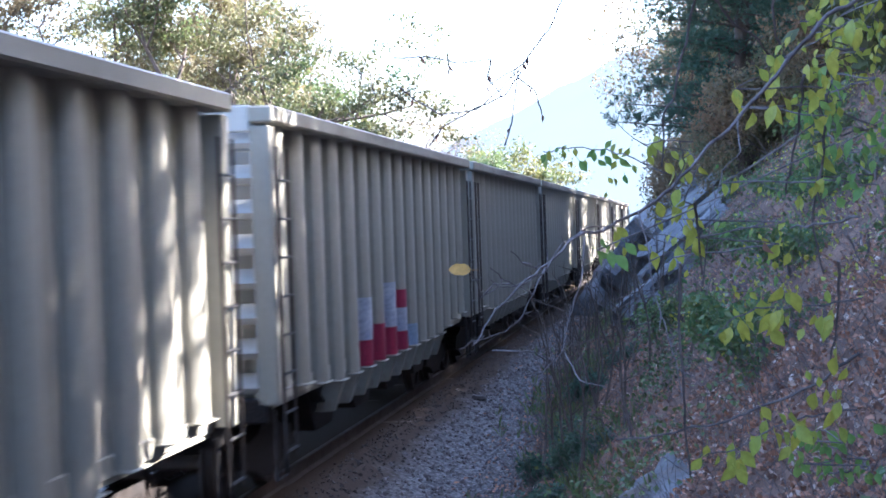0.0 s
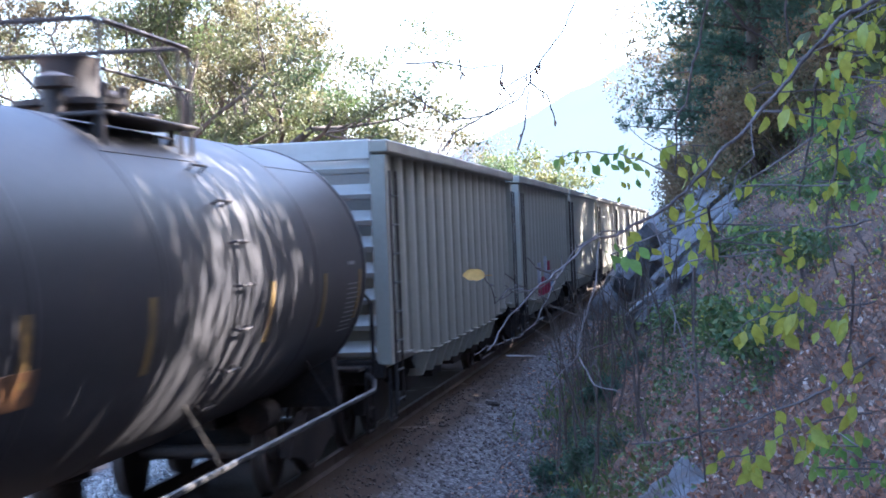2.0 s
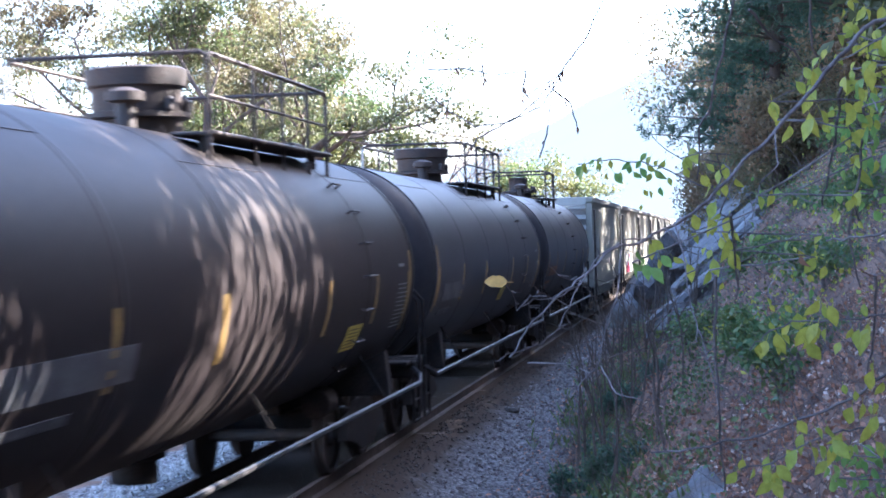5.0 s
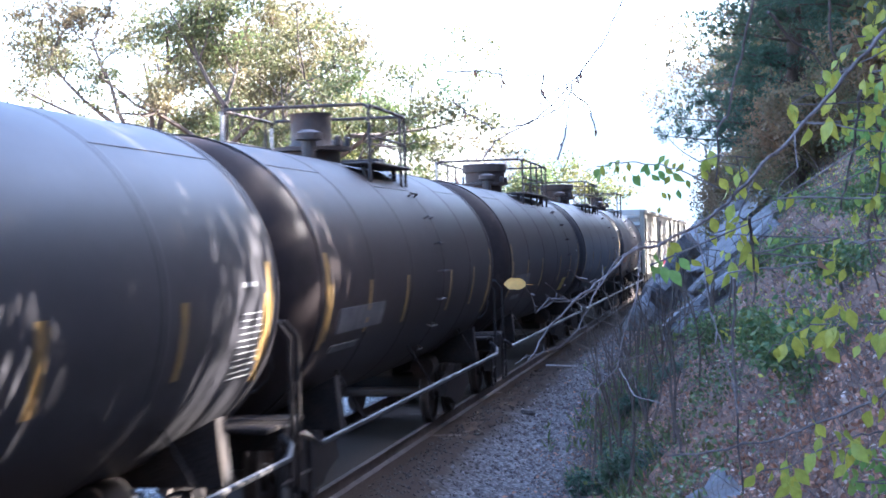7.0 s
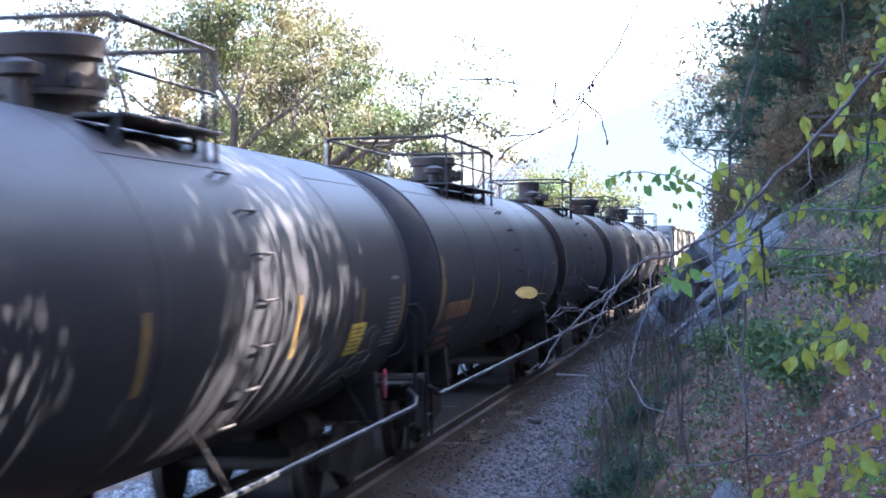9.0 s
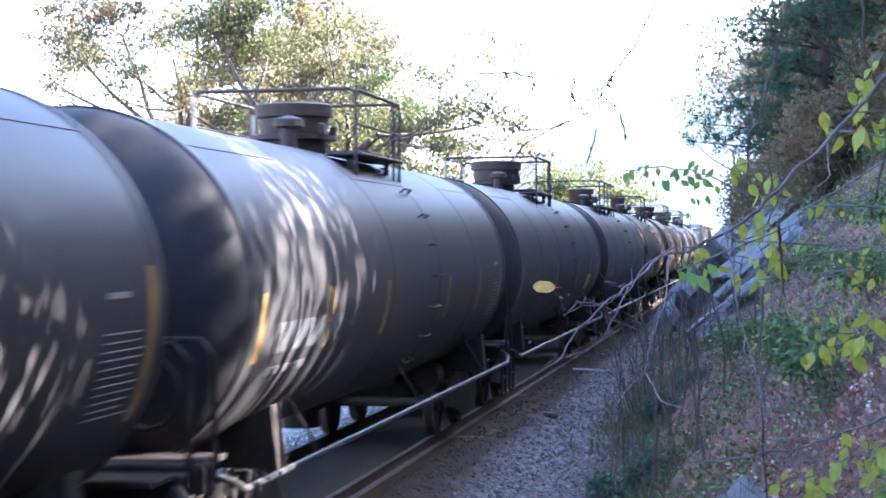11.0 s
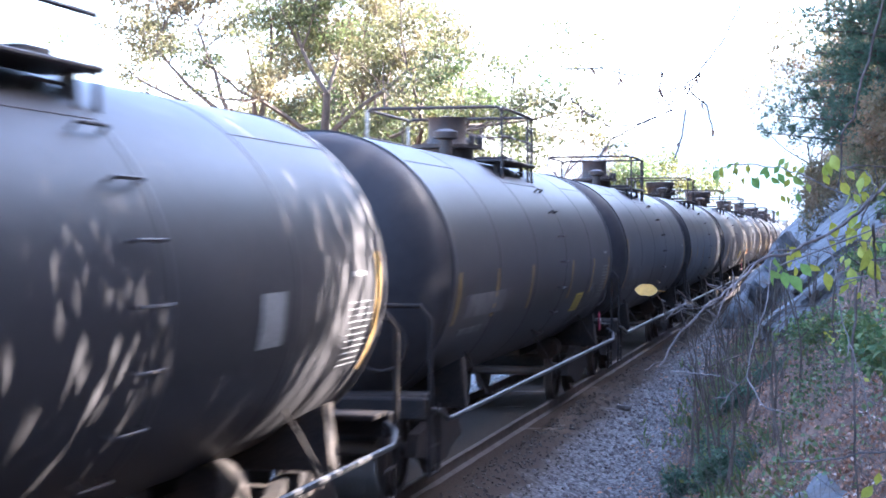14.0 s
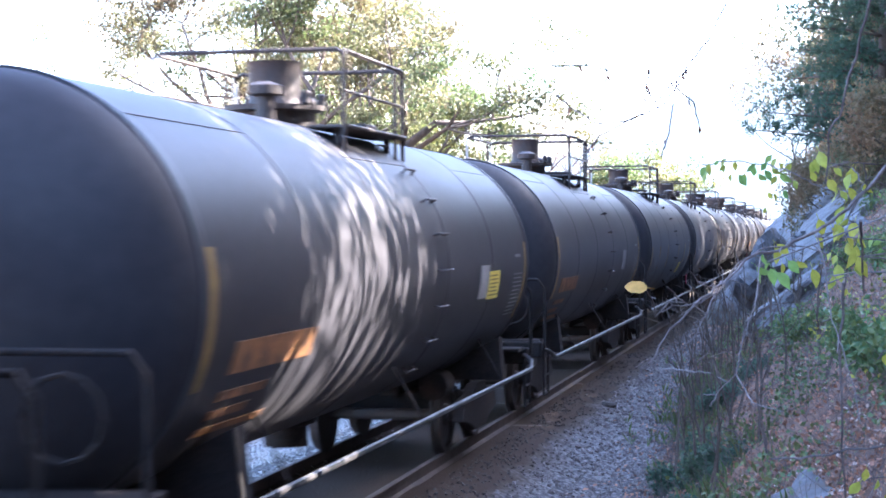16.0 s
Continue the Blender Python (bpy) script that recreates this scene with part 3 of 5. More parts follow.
    part("relief_valve", Geo().lathe([(0.09, top - 0.09), (0.09, top + 0.14), (0.14, top + 0.16), (0.12, top + 0.26), (0.05, top + 0.3)], (0.12, hy + 0.72, 0), "z", 14), RUSTY, car)
    part("hinge_bolt", Geo().box((0.42, hy + 0.2, top + 0.22), (0.08, 0.12, 0.14), 0.02), RUSTY, car)
    part("hinge_bolt", Geo().box((0.4, hy - 0.25, top + 0.22), (0.08, 0.12, 0.14), 0.02), RUSTY, car)
    part("bottom_outlet", Geo().lathe([(0.22, 0.55), (0.22, 0.75), (0.3, 0.78), (0.3, 0.95)], (0, 0.2, 0), "z", 16), DARK, car)
    part("brake_cylinder", Geo().lathe([(0.05, half - 2.6), (0.17, half - 2.58), (0.17, half - 2.1), (0.05, half - 2.08)], (0.75, 0, 0.85), "y", 14), DARK, car)
    # longitudinal welds, staggered from course to course
    for k, (a, c) in enumerate(zip(seams, seams[1:])):
        if k % 2:
            continue
        tank_patch(car, "weld_seam", RUSTY, a + 0.03, c - 0.03, (52, 34, 47, 38, 50)[k], (52, 34, 47, 38, 50)[k] + 0.28, 0.005)
    # tape, stencils and signs
    for s in marks:
        if s == "tape":
            for y in (-half + 0.32, -half * 0.62, -half * 0.25, half * 0.3, half * 0.66, half - 0.3):
                tank_patch(car, "reflective_strip", YELLOW, y - 0.055, y + 0.055, -22, 0, label="faded yellow reflective strip")
        if s == "longtape":
            tank_patch(car, "reflective_strip", YELLOW, -half + 0.14, -half + 0.26, -25, 12, label="tall yellow reflective strip")
            tank_patch(car, "reflective_strip", YELLOW, half - 0.24, half - 0.14, -30, 10, label="tall yellow reflective strip")
        if s == "data":
            for k in range(11):
                e = half - 0.3 - 0.05 * ((k * 7) % 4)
                tank_patch(car, "stencil_line", WHITE, half - 0.98, e, -27 + k * 2.1, -26.65 + k * 2.1, 0.004, "thin white stencilled line")
            tank_patch(car, "stencil_line", WHITE, half - 0.95, half - 0.6, 2.5, 4.0, 0.004, "short white stencilled line")
        if s == "orange":
            tank_patch(car, "company_panel", ORANGE, -half + 0.75, -half + 2.6, -22, -13, label="faded orange lettering panel")
            for k, w in enumerate((1.0, 0.8, 1.4)):
                tank_patch(car, "stencil_line", ORANGE, -half + 0.75, -half + 0.75 + w, -30 - k * 6, -27 - k * 6, 0.005, "faded stencilled line")
        if s == "grey":
            tank_patch(car, "company_panel", GREYPAINT, -half + 0.8, -half + 3.0, -20, -10, label="faded grey lettering panel")
            tank_patch(car, "stencil_line", GREYPAINT, -half + 0.8, -half + 2.0, -28, -25, label="faded stencilled line")
        if s == "sign":
            notice_panel(car, half - 2.65, half - 2.0, -16, -3)
        if s == "sidesign":
            notice_panel(car, half - 2.75, half - 2.1, -27, -14)
        if s == "white":
            tank_patch(car, "notice", WHITE, half - 3.2, half - 2.7, -15, 0, label="white notice panel")
        if s == "lowsign":
            notice_panel(car, half - 3.45, half - 2.75, -33, -21)
        if s == "midsign":
            notice_panel(car, half - 6.2, half - 5.6, -31, -21)
        if s == "graffiti":
            loops = [(half - 1.75, -24, 0.32, 7.5), (half - 1.45, -28, 0.24, 9), (half - 1.95, -33, 0.4, 5), (half - 1.6, -37, 0.5, 3.5), (half - 2.4, -39, 0.55, 4)]
            for y, a, ry, ra in loops:
                tank_stroke(car, [(y + ry * math.cos(w * 0.45), a + ra * math.sin(w * 0.45 + 0.3)) for w in range(13)], 0.07)
            for k in range(4):
                tank_stroke(car, [(half - 3.0 + k * 0.3 + 0.16 * w, -49 + k * 2 + 2.2 * w + (w % 2)) for w in range(6)], 0.05)
    part("brake_wheel", Geo().tube([(0.9 + 0.26 * math.cos(a * 0.5236), -half - 0.82, 1.6 + 0.26 * math.sin(a * 0.5236)) for a in range(13)], 0.02, 6), DARK, car)
    if "redtag" in marks:
        tag = [(0.075 * math.cos(w * math.pi / 10), 0.16 * math.sin(w * math.pi / 10)) for w in range(20)]
        plate = part("placard", Geo().prism([(half - 1.2 + u, 1.22 + v) for u, v in tag], 1.40, 1.42, "x"), RED, car, "small oval red placard")
        part("writing_bar", Geo().box((1.423, half - 1.2, 1.24), (0.006, 0.11, 0.09), 0.001), WHITE, plate, "white band")
        part("placard_bracket", Geo().box((1.36, half - 1.2, 1.2), (0.1, 0.04, 0.06), 0.008), DARK, car)
    return car


HL, HS = 14.9, 1.5


def hopper_car(spin, graffiti=False):
    """An open hopper car with ribbed sides, louvred ends and chutes."""
    car = thing("hopper_car", "", "hopper car", "hopper cars of the train")
    z0, z1 = 1.12, 3.62
    for sx in (-1, 1):
        part("side_sheet", Geo().box((sx * (HS - 0.205), 0, (z0 + z1) / 2), (0.03, HL - 0.5, z1 - z0 + 0.3), 0.005), HOPPER, car)
        part("top_chord", Geo().box((sx * (HS - 0.07), 0, z1 + 0.135), (0.24, HL, 0.16), 0.02), HOPPER, car)
        part("side_sill", Geo().box((sx * (HS - 0.2), 0, z0 - 0.03), (0.06, HL - 0.1, 0.16), 0.01), HOPPER, car)
        w, d = 0.185, 0.145
        o = [(-w * math.cos(a * math.pi / 8), d * math.sin(a * math.pi / 8) ** 0.7 if 0 < a < 8 else -0.01) for a in range(9)]
        # the posts reach lower over the chutes than over the trucks
        drop = (1.17, 1.12, 1.05)
        pms = [fixed(Geo().prism([((HS - 0.19 + v) * sx, u) for u, v in o], zb, z1 + 0.1, "z").mesh("side_post", HOPPER)) for zb in drop + (0.99,)]
        fms = [fixed(Geo().box((sx * (HS - 0.11), 0, zb - 0.008), (0.18, 0.39, 0.016), 0.004).mesh("post_foot", HOPPER)) for zb in drop + (0.99,)]
        horn = Geo()
        horn.add([(sx * x, y, z) for z, xo, h in ((0.975, HS - 0.05, 0.18), (0.64, HS - 0.17, 0.12)) for x, y in ((xo, -h * 0.6), (xo, h * 0.6), (xo - 0.1, h), (xo - 0.2, h), (xo - 0.2, -h), (xo - 0.1, -h))],
                 [tuple(range(6)), tuple(range(11, 5, -1))] + [(i, (i + 1) % 6, 6 + (i + 1) % 6, 6 + i) for i in range(6)])
        hm = fixed(horn.mesh("post_horn", HOPPER))
        for k in range(16):
            y = -HL / 2 + 0.72 + k * (HL - 1.44) / 15
            i = min(k, 15 - k, 3)
            part("side_post", pms[i], None, car, at=pose(0, y, 0))
            part("post_foot", fms[i], None, car, at=pose(0, y, 0))
            if i == 3:
                part("post_horn", hm, None, car, at=pose(0, y, 0))
        for w_ in (-1, 1):
            part("corner_post", Geo().box((sx * (HS - 0.09), w_ * (HL / 2 - 0.12), 2.35), (0.2, 0.2, 2.6), 0.015), HOPPER, car)
            lad = w_ * (HL / 2 - 0.28)
            for yy in (-0.22, 0.22):
                part("ladder_stile", Geo().box((sx * (HS + 0.05), lad + yy, 2.0), (0.03, 0.012, 2.9), 0.003), RUSTY, car)
            for k in range(8):
                part("rung", Geo().tube([(sx * (HS + 0.06), lad - 0.22, 0.62 + k * 0.36), (sx * (HS + 0.06), lad + 0.22, 0.62 + k * 0.36)], 0.014, 6), PIPE, car)
    for w_ in (-1, 1):
        e = w_ * HL / 2
        part("end_sheet", Geo().box((0, e - w_ * 0.5, 2.4), (2 * HS - 0.42, 0.03, 2.75), 0.005), HOPPER_PALE, car, "pale grey end sheet")
        part("end_chord", Geo().box((0, e - w_ * 0.06, z1 + 0.1), (2 * HS - 0.35, 0.12, 0.25), 0.015), HOPPER_PALE, car)
        rib = fixed(Geo().prism([(e - w_ * 0.19, -0.1), (e - w_ * 0.05, -0.085), (e - w_ * 0.01, -0.03), (e - w_ * 0.19, 0.1)], -HS + 0.18, HS - 0.18, "x").mesh("end_rib", HOPPER_PALE))
        for k in range(8):
            part("end_rib", rib, None, car, at=pose(0, 0, 1.25 + k * 0.325))
        part("end_sill", Geo().box((0, e - w_ * 0.12, 1.0), (2.8, 0.2, 0.24), 0.02), DARK, car)
        part("end_slope_sheet", Geo().prism([(e - w_ * 0.3, 2.0), (e - w_ * 0.34, 2.0), (e - w_ * 3.3, 0.75), (e - w_ * 3.26, 0.75)], -HS + 0.25, HS - 0.25, "x"), DARK, car)
        truck(car, w_ * (HL / 2 - 1.5), spin)
        coupler(car, w_ * (HL / 2 + 0.35), w_)
        for sx in (-1, 1):
            part("corner_step", Geo().tube([(sx * 1.45, e - w_ * 0.1, 1.0), (sx * 1.45, e - w_ * 0.1, 0.35), (sx * 1.45, e - w_ * 0.5, 0.35), (sx * 1.45, e - w_ * 0.5, 1.0)], 0.02, 6), PIPE, car)
    part("centre_sill", Geo().box((0, 0, 0.88), (0.45, HL - 0.4, 0.3), 0.02), DARK, car)
    for k in range(4):
        y = -3.6 + k * 2.4
        part("chute", Geo().prism([(y - 1.1, z0), (y + 1.1, z0), (y + 0.45, 0.42), (y - 0.45, 0.42)], -1.1, 1.1, "x"), DARK, car, "dark sloping discharge chute")
    if graffiti:
        s = (HL - 1.44) / 15

        def sleeve(k, za, zb, mat, label):
            w, d = 0.191, 0.15
            o = [(-w * math.cos(a * math.pi / 8), d * math.sin(a * math.pi / 8) ** 0.7 if 0 < a < 8 else 0) for a in range(9)]
            y = -HL / 2 + 0.72 + k * s
            part("graffiti_patch", Geo().prism([(HS - 0.19 + v, u + y) for u, v in o], za, zb, "z"), mat, car, label)

        for k, a, c in ((5, 1.31, 1.83), (6, 1.46, 1.46), (7, 1.36, 1.95), (8, 1.25, 1.57)):
            sleeve(k, 1.0, a, RED, "dark red painted patch")
            if c > a:
                sleeve(k, a + 0.004, c, GRAFFITI_WHITE, "pale bluish white painted patch")
        sleeve(8, 1.574, 1.82, RED, "dark red painted patch")
        sleeve(9, 1.0, 1.3, GRAFFITI_BLUE, "pale blue painted patch")
    return car


# near ring and far ring of each tank at the fourth second, paint, platform end, marks
SPINS = []
TANKS = [
    (28.6, 41.2, BLACK2, 1.35, ("tape", "orange", "data", "fardome"), 0.25, 0.42, "dusty black tank car with an orange lettering panel"),
    (12.5, 26.6, BLACK2, 4.6, ("longtape", "tape", "grey", "data", "midsign"), 0.48, 0.46, "dusty black tank car with a long railed walkway"),
    (-2.8, 10.65, BLACK3, 4.4, ("longtape", "tape", "data", "grey", "lowsign"), 0.46, 0.46, "brownish black tank car with white stencilled lines"),
    (-16.7, -5.2, BLACK3, 1.4, ("longtape", "tape", "grey"), 0.26, 0.5, "short brownish black tank car with grey faded lettering"),
    (-32.6, -18.4, BLACK, 1.3, ("tape", "data", "orange", "longtape", "longrail"), 0.38, 0.4, "black tank car with orange panel and white stencils"),
    (-49.0, -34.8, BLACK, 1.5, ("tape", "data", "sidesign", "graffiti", "redtag"), 0.5, 0.46, "black tank car with yellow strips and grey painted strokes"),
    (-64.0, -50.9, BLACK2, 1.5, ("tape", "grey", "data"), 0.43, 0.4, "grey-black tank car with faded grey lettering"),
    (-78.8, -66.0, BLACK2, 1.3, ("grey", "data", "longtape"), 0.27, 0.45, "grey-black tank car with white stencilled lines"),
    (-94.0, -81.3, BLACK2, 1.4, ("tape", "grey", "data", "lowsign", "graffiti", "redtag"), 0.26, 0.44, "black tank car with yellow strips and a yellow notice"),
    (-108.9, -96.8, BLACK2, 1.4, ("longtape", "orange", "data", "white"), 0.24, 0.5, "black tank car with orange panel and white notice"),
    (-123.9, -111.6, BLACK, 1.4, ("longtape", "orange", "data", "white", "sign"), 0.26, 0.5, "black tank car with a yellow notice and orange panel"),
    (-140.0, -126.8, BLACK, 1.4, ("longtape", "tape", "data"), 0.26, 0.5, "black tank car with white stencilled lines"),
]
# metres that the train has gone, by seconds
GONE = [(0.0, -43.3), (0.5, -37.9), (1.0, -32.5), (1.5, -27.1), (2.0, -21.6), (2.5, -16.2), (3.0, -10.8), (3.5, -5.4), (4.0, 0.0), (5.0, 10.8), (6.0, 21.6), (7.0, 32.4), (8.0, 43.3), (9.0, 54.3),
        (10.0, 65.4), (11.0, 76.6), (12.0, 88.0), (13.0, 99.5), (14.0, 111.0), (15.0, 122.5), (16.0, 134.0)]
TRAIN = []


def build_train():
    for near, far, paint, plat, marks, ho, ta, label in TANKS:
        car = tank_car((far - near) / 2, paint, plat, SPINS, marks, ho, ta)
        tagged(car, label)
        TRAIN.append((car, (near + far) / 2))
    first = hopper_car(SPINS)
    tagged(first, "grey-beige open hopper car with ribbed sides")
    TRAIN.append((first, 42.5 + HL / 2))
    second = hopper_car(SPINS, True)
    tagged(second, "grey-beige hopper car with red and white graffiti patches")
    TRAIN.append((second, 58.85 + HL / 2))
    for k in range(2, 8):
        c = copy_thing(first, pose(0, 0, 0))
        SPINS.extend(o for o in c.children_recursive if o.name.startswith("wheelset"))
        TRAIN.append((c, 58.85 + (k - 1) * 15.55 + HL / 2))


build_train()


# ---- trees ----
def leaf_quad(g, p, d, n, s, wide=0.55):
    """A small folded leaf at p along d."""
    a = d.cross(n)
    if a.length < 1e-4:
        return
    a.normalize()
    f = a.cross(d).normalized() * (s * 0.12)
    g.add([p, p + d * s * 0.5 + a * s * wide * 0.5 + f, p + d * s, p + d * s * 0.5 - a * s * wide * 0.5 + f], [(0, 1, 2), (0, 2, 3)])


def rand_dir(r):
    while True:
        v = Vector((r.uniform(-1, 1), r.uniform(-1, 1), r.uniform(-1, 1)))
        if 0.1 < v.length < 1:
            return v.normalized()


def grow(g, p, d, length, rad, depth, r, tips, lift=0.12, spread=0.9, kids=(3, 5), keep=0.62):
    pts, rs = [p.copy()], [rad]
    n = 4
    for i in range(n):
        d = (d + rand_dir(r) * 0.24 + Vector((0, 0, lift))).normalized()
        p = p + d * (length / n)
        pts.append(p.copy())
        rs.append(rad * (1 - 0.6 * (i + 1) / n))
    g.tube(pts, rs, 7 if depth > 2 else (5 if depth > 0 else 3), False)
    if depth <= 1:
        tips.extend(pts[2:])
    if depth == 0:
        return
    for k in range(r.randint(*kids)):
        i = r.choice([2, 3, 3, 4, 4])
        side = rand_dir(r)
        side = (side - d * side.dot(d)).normalized()
        grow(g, pts[i], (d * 0.6 + side * spread).normalized(), length * r.uniform(keep - 0.1, keep + 0.12), rs[i] * 0.72, depth - 1, r, tips, lift, spread, kids, keep)


def broadleaf(name, label, at, height, seed, leaf_mat, leaf, per_tip, bark=BARK, rad=0.22, depth=4, spread=0.9, lift=0.12, clump=0.45, kids=(3, 5), group="", stem=0.3, skip=0.2, gaps=(0.5, -1.0), layer=1.0):
    """A tree: tapered trunk and limbs, and a crown of many small leaves."""
    r = random.Random(seed)
    wood, tips = Geo(), []
    base = Vector((0, 0, -0.3))
    d = Vector((r.uniform(-0.1, 0.1), r.uniform(-0.1, 0.1), 1)).normalized()
    p1 = base + d * height * stem
    wood.tube([base, base + d * 0.5, base + d * height * stem * 0.5, p1], [rad * 1.5, rad * 1.1, rad, rad * 0.9], 9)
    for k in range(r.randint(4, 5)):
        side = Vector((math.cos(k * 1.4 + seed), math.sin(k * 1.4 + seed), 0))
        grow(wood, p1 - d * r.uniform(0, height * stem * 0.3), (d * r.uniform(0.5, 1.1) + side * spread * 0.8).normalized(), height * 0.30, rad * 0.6, depth - 1, r, tips, lift, spread, kids)
    tree = thing(name, label, "tree", group, at)
    part("trunk", wood.mesh("trunk", bark, 60), None, tree)
    if per_tip:
        g = Geo()
        for t in tips:
            if r.random() < skip or noise.noise(t * gaps[0] + Vector((seed, 0, 0))) < gaps[1]:
                continue
            for _ in range(per_tip):
                q = rand_dir(r) * clump * r.random() ** 0.6
                q = t + Vector((q.x, q.y, q.z * layer))
                leaf_quad(g, q, (rand_dir(r) + Vector((0, 0, -0.3))).normalized(), rand_dir(r), leaf * r.uniform(0.6, 1.3))
        me = g.mesh("crown", leaf_mat, 180)
        part("crown", me, None, tree)
    return tree


def pine(name, label, at, height, seed, group=""):
    r = random.Random(seed)
    wood, g = Geo(), Geo()
    wood.tube([(0, 0, -0.4), (0.05, 0, height * 0.4), (0, 0.05, height * 0.75), (0, 0, height)], [0.26, 0.2, 0.12, 0.03], 9)
    z = height * 0.1
    while z < height:
        for k in range(r.randint(3, 5)):
            a = r.uniform(0, 6.28)
            ln = (1 - (z / height) ** 1.5) * r.uniform(2.0, 3.6) + 0.4
            d = Vector((math.cos(a), math.sin(a), r.uniform(-0.05, 0.25)))
            p0 = Vector((0, 0, z))
            pts = [p0, p0 + d * ln * 0.5 + Vector((0, 0, 0.05)), p0 + d * ln + Vector((0, 0, -0.1))]
            wood.tube(pts, [0.04, 0.03, 0.012], 4, False)
            for s in range(int(ln * 16)):
                t = 0.25 + 0.75 * r.random()
                q = p0 + d * ln * t + Vector((r.uniform(-1, 1), r.uniform(-1, 1), r.uniform(-0.4, 0.5))) * 0.38
                for _ in range(9):
                    leaf_quad(g, q, (rand_dir(r) + d * 0.7 + Vector((0, 0, 0.25))).normalized(), rand_dir(r), r.uniform(0.14, 0.24), 0.12)
        z += r.uniform(0.35, 0.6)
    tree = thing(name, label, "tree", group, at)
    part("trunk", wood.mesh("trunk", BARK, 60), None, tree)
    part("needles", g.mesh("needles", NEEDLE, 180), None, tree)
    return tree


def stand(x, y, turn=0.0):
    return pose(x, y, ground_z(x, y), 0, 0, turn)


GAP = 3.8


def build_trees():
    wide = broadleaf("oak_tree", "broad oak with olive autumn leaves beyond the track", stand(-9.6, 50, 20), 18, 11, OAKLEAF, 0.125, 56, rad=0.44, spread=1.0, clump=0.6, stem=0.2, skip=0.12, gaps=(0.55, -0.26), layer=0.5)
    copy_thing(wide, stand(-12.5, 58, 150))
    second = broadleaf("oak_tree", "oak with green and yellow leaves beyond the track", stand(-8.6, 55, 80), 13, 23, OAKLEAF2, 0.125, 52, rad=0.36, clump=0.55, stem=0.2, skip=0.12, gaps=(0.6, -0.26), layer=0.5)
    copy_thing(second, stand(-11.5, 62, 200))
    broadleaf("bare_tree", "pale leafless tree far beyond the track", stand(-9.5, 95, 0), 12.5, 31, RUSSET, 0.12, 1, PALEBARK, 0.28, 5, 0.8, clump=0.3, kids=(4, 5), skip=0.6)
    broadleaf("leafy_tree", "low green tree far beyond the track", stand(-10.5, 150, 0), 14, 41, OAKLEAF2, 0.32, 9, rad=0.25, clump=0.9)
    # wooded bank
    p = pine("pine_tree", "dark green pine on the bank", stand(7.0, 48), 13, 3)
    for x, y, a in ((9.0, 44, 130), (8.0, 60, 220), (10.8, 54, 20), (11, 68, 80)):
        copy_thing(p, stand(x, y, a))
    rus = broadleaf("autumn_tree", "thin tree with russet and grey-green leaves on the bank", stand(5.4, 74, 0), 12, 51, RUSSET, 0.17, 7, rad=0.13, clump=0.6, stem=0.12, spread=0.8)
    for x, y, a in ((6.2, 66, 40), (7.6, 88, 70), (9, 78, 140), (13, 72, 200), (12, 95, 10), (16, 84, 90), (9.8, 104, 250), (7.2, 58, 300), (10, 62, 120)):
        copy_thing(rus, stand(x, y, a))
    low = broadleaf("bank_tree", "low-branched olive-leaved tree on the bank", stand(9.8, 40, 0), 11, 61, OAKLEAF, 0.3, 14, rad=0.15, depth=3, clump=1.1, stem=0.08, spread=1.1)
    shrub = broadleaf("bank_shrub", "bushy grey-green and russet shrub on the bank", stand(5.9, 57), 4.5, 71, RUSSET, 0.12, 9, rad=0.05, clump=0.4, stem=0.06, spread=1.0)
    for x, y, a in ((6.6, 63, 40), (6.9, 52, 100), (7.7, 56, 160), (8.3, 49, 220), (6.0, 70, 280), (7.6, 44, 20), (8.8, 41, 90), (7.0, 48, 310)):
        copy_thing(shrub, stand(x, y, a))
    bush = broadleaf("evergreen_bush", "small dark green bush at the foot of the bank", stand(3.75, 17.5), 1.0, 81, NEEDLE, 0.06, 14, rad=0.014, depth=3, clump=0.12, stem=0.1, spread=1.1)
    for x, y, a in ((3.7, 23, 50), (3.55, 20.5, 120), (3.9, 26, 200), (4.2, 19, 280), (4.3, 28, 10)):
        copy_thing(bush, stand(x, y, a))
    green = broadleaf("leafy_bush", "small bright green leafy bush on the bank", stand(6.4, 19), 1.7, 85, IVY, 0.075, 10, TWIG, 0.018, 3, 1.0, clump=0.2, stem=0.1, skip=0.35)
    for x, y, a in ((6.9, 24, 60), (7.7, 30, 130), (6.1, 27, 200), (5.9, 15, 270), (7.3, 21, 330), (8.3, 36, 20), (6.7, 33, 90), (5.2, 24, 150)):
        copy_thing(green, stand(x, y, a))
    bare = broadleaf("bare_shrub", "tangled grey twiggy shrub with few yellow leaves", stand(6.3, 13), 2.0, 87, VINELEAF, 0.05, 1, TWIG, 0.014, 4, 1.0, clump=0.06, stem=0.08, skip=0.8)
    for x, y, a in ((6.9, 16, 60), (7.4, 20, 130), (6.5, 22, 200), (7.9, 25, 270), (7.0, 11.5, 330), (8.6, 31, 20), (7.2, 28, 90), (5.7, 18, 150)):
        copy_thing(bare, stand(x, y, a))
    # mostly unseen tree rows that shade the train, with a gap for the sunbeam
    spots, high = [], []
    r = random.Random(4)
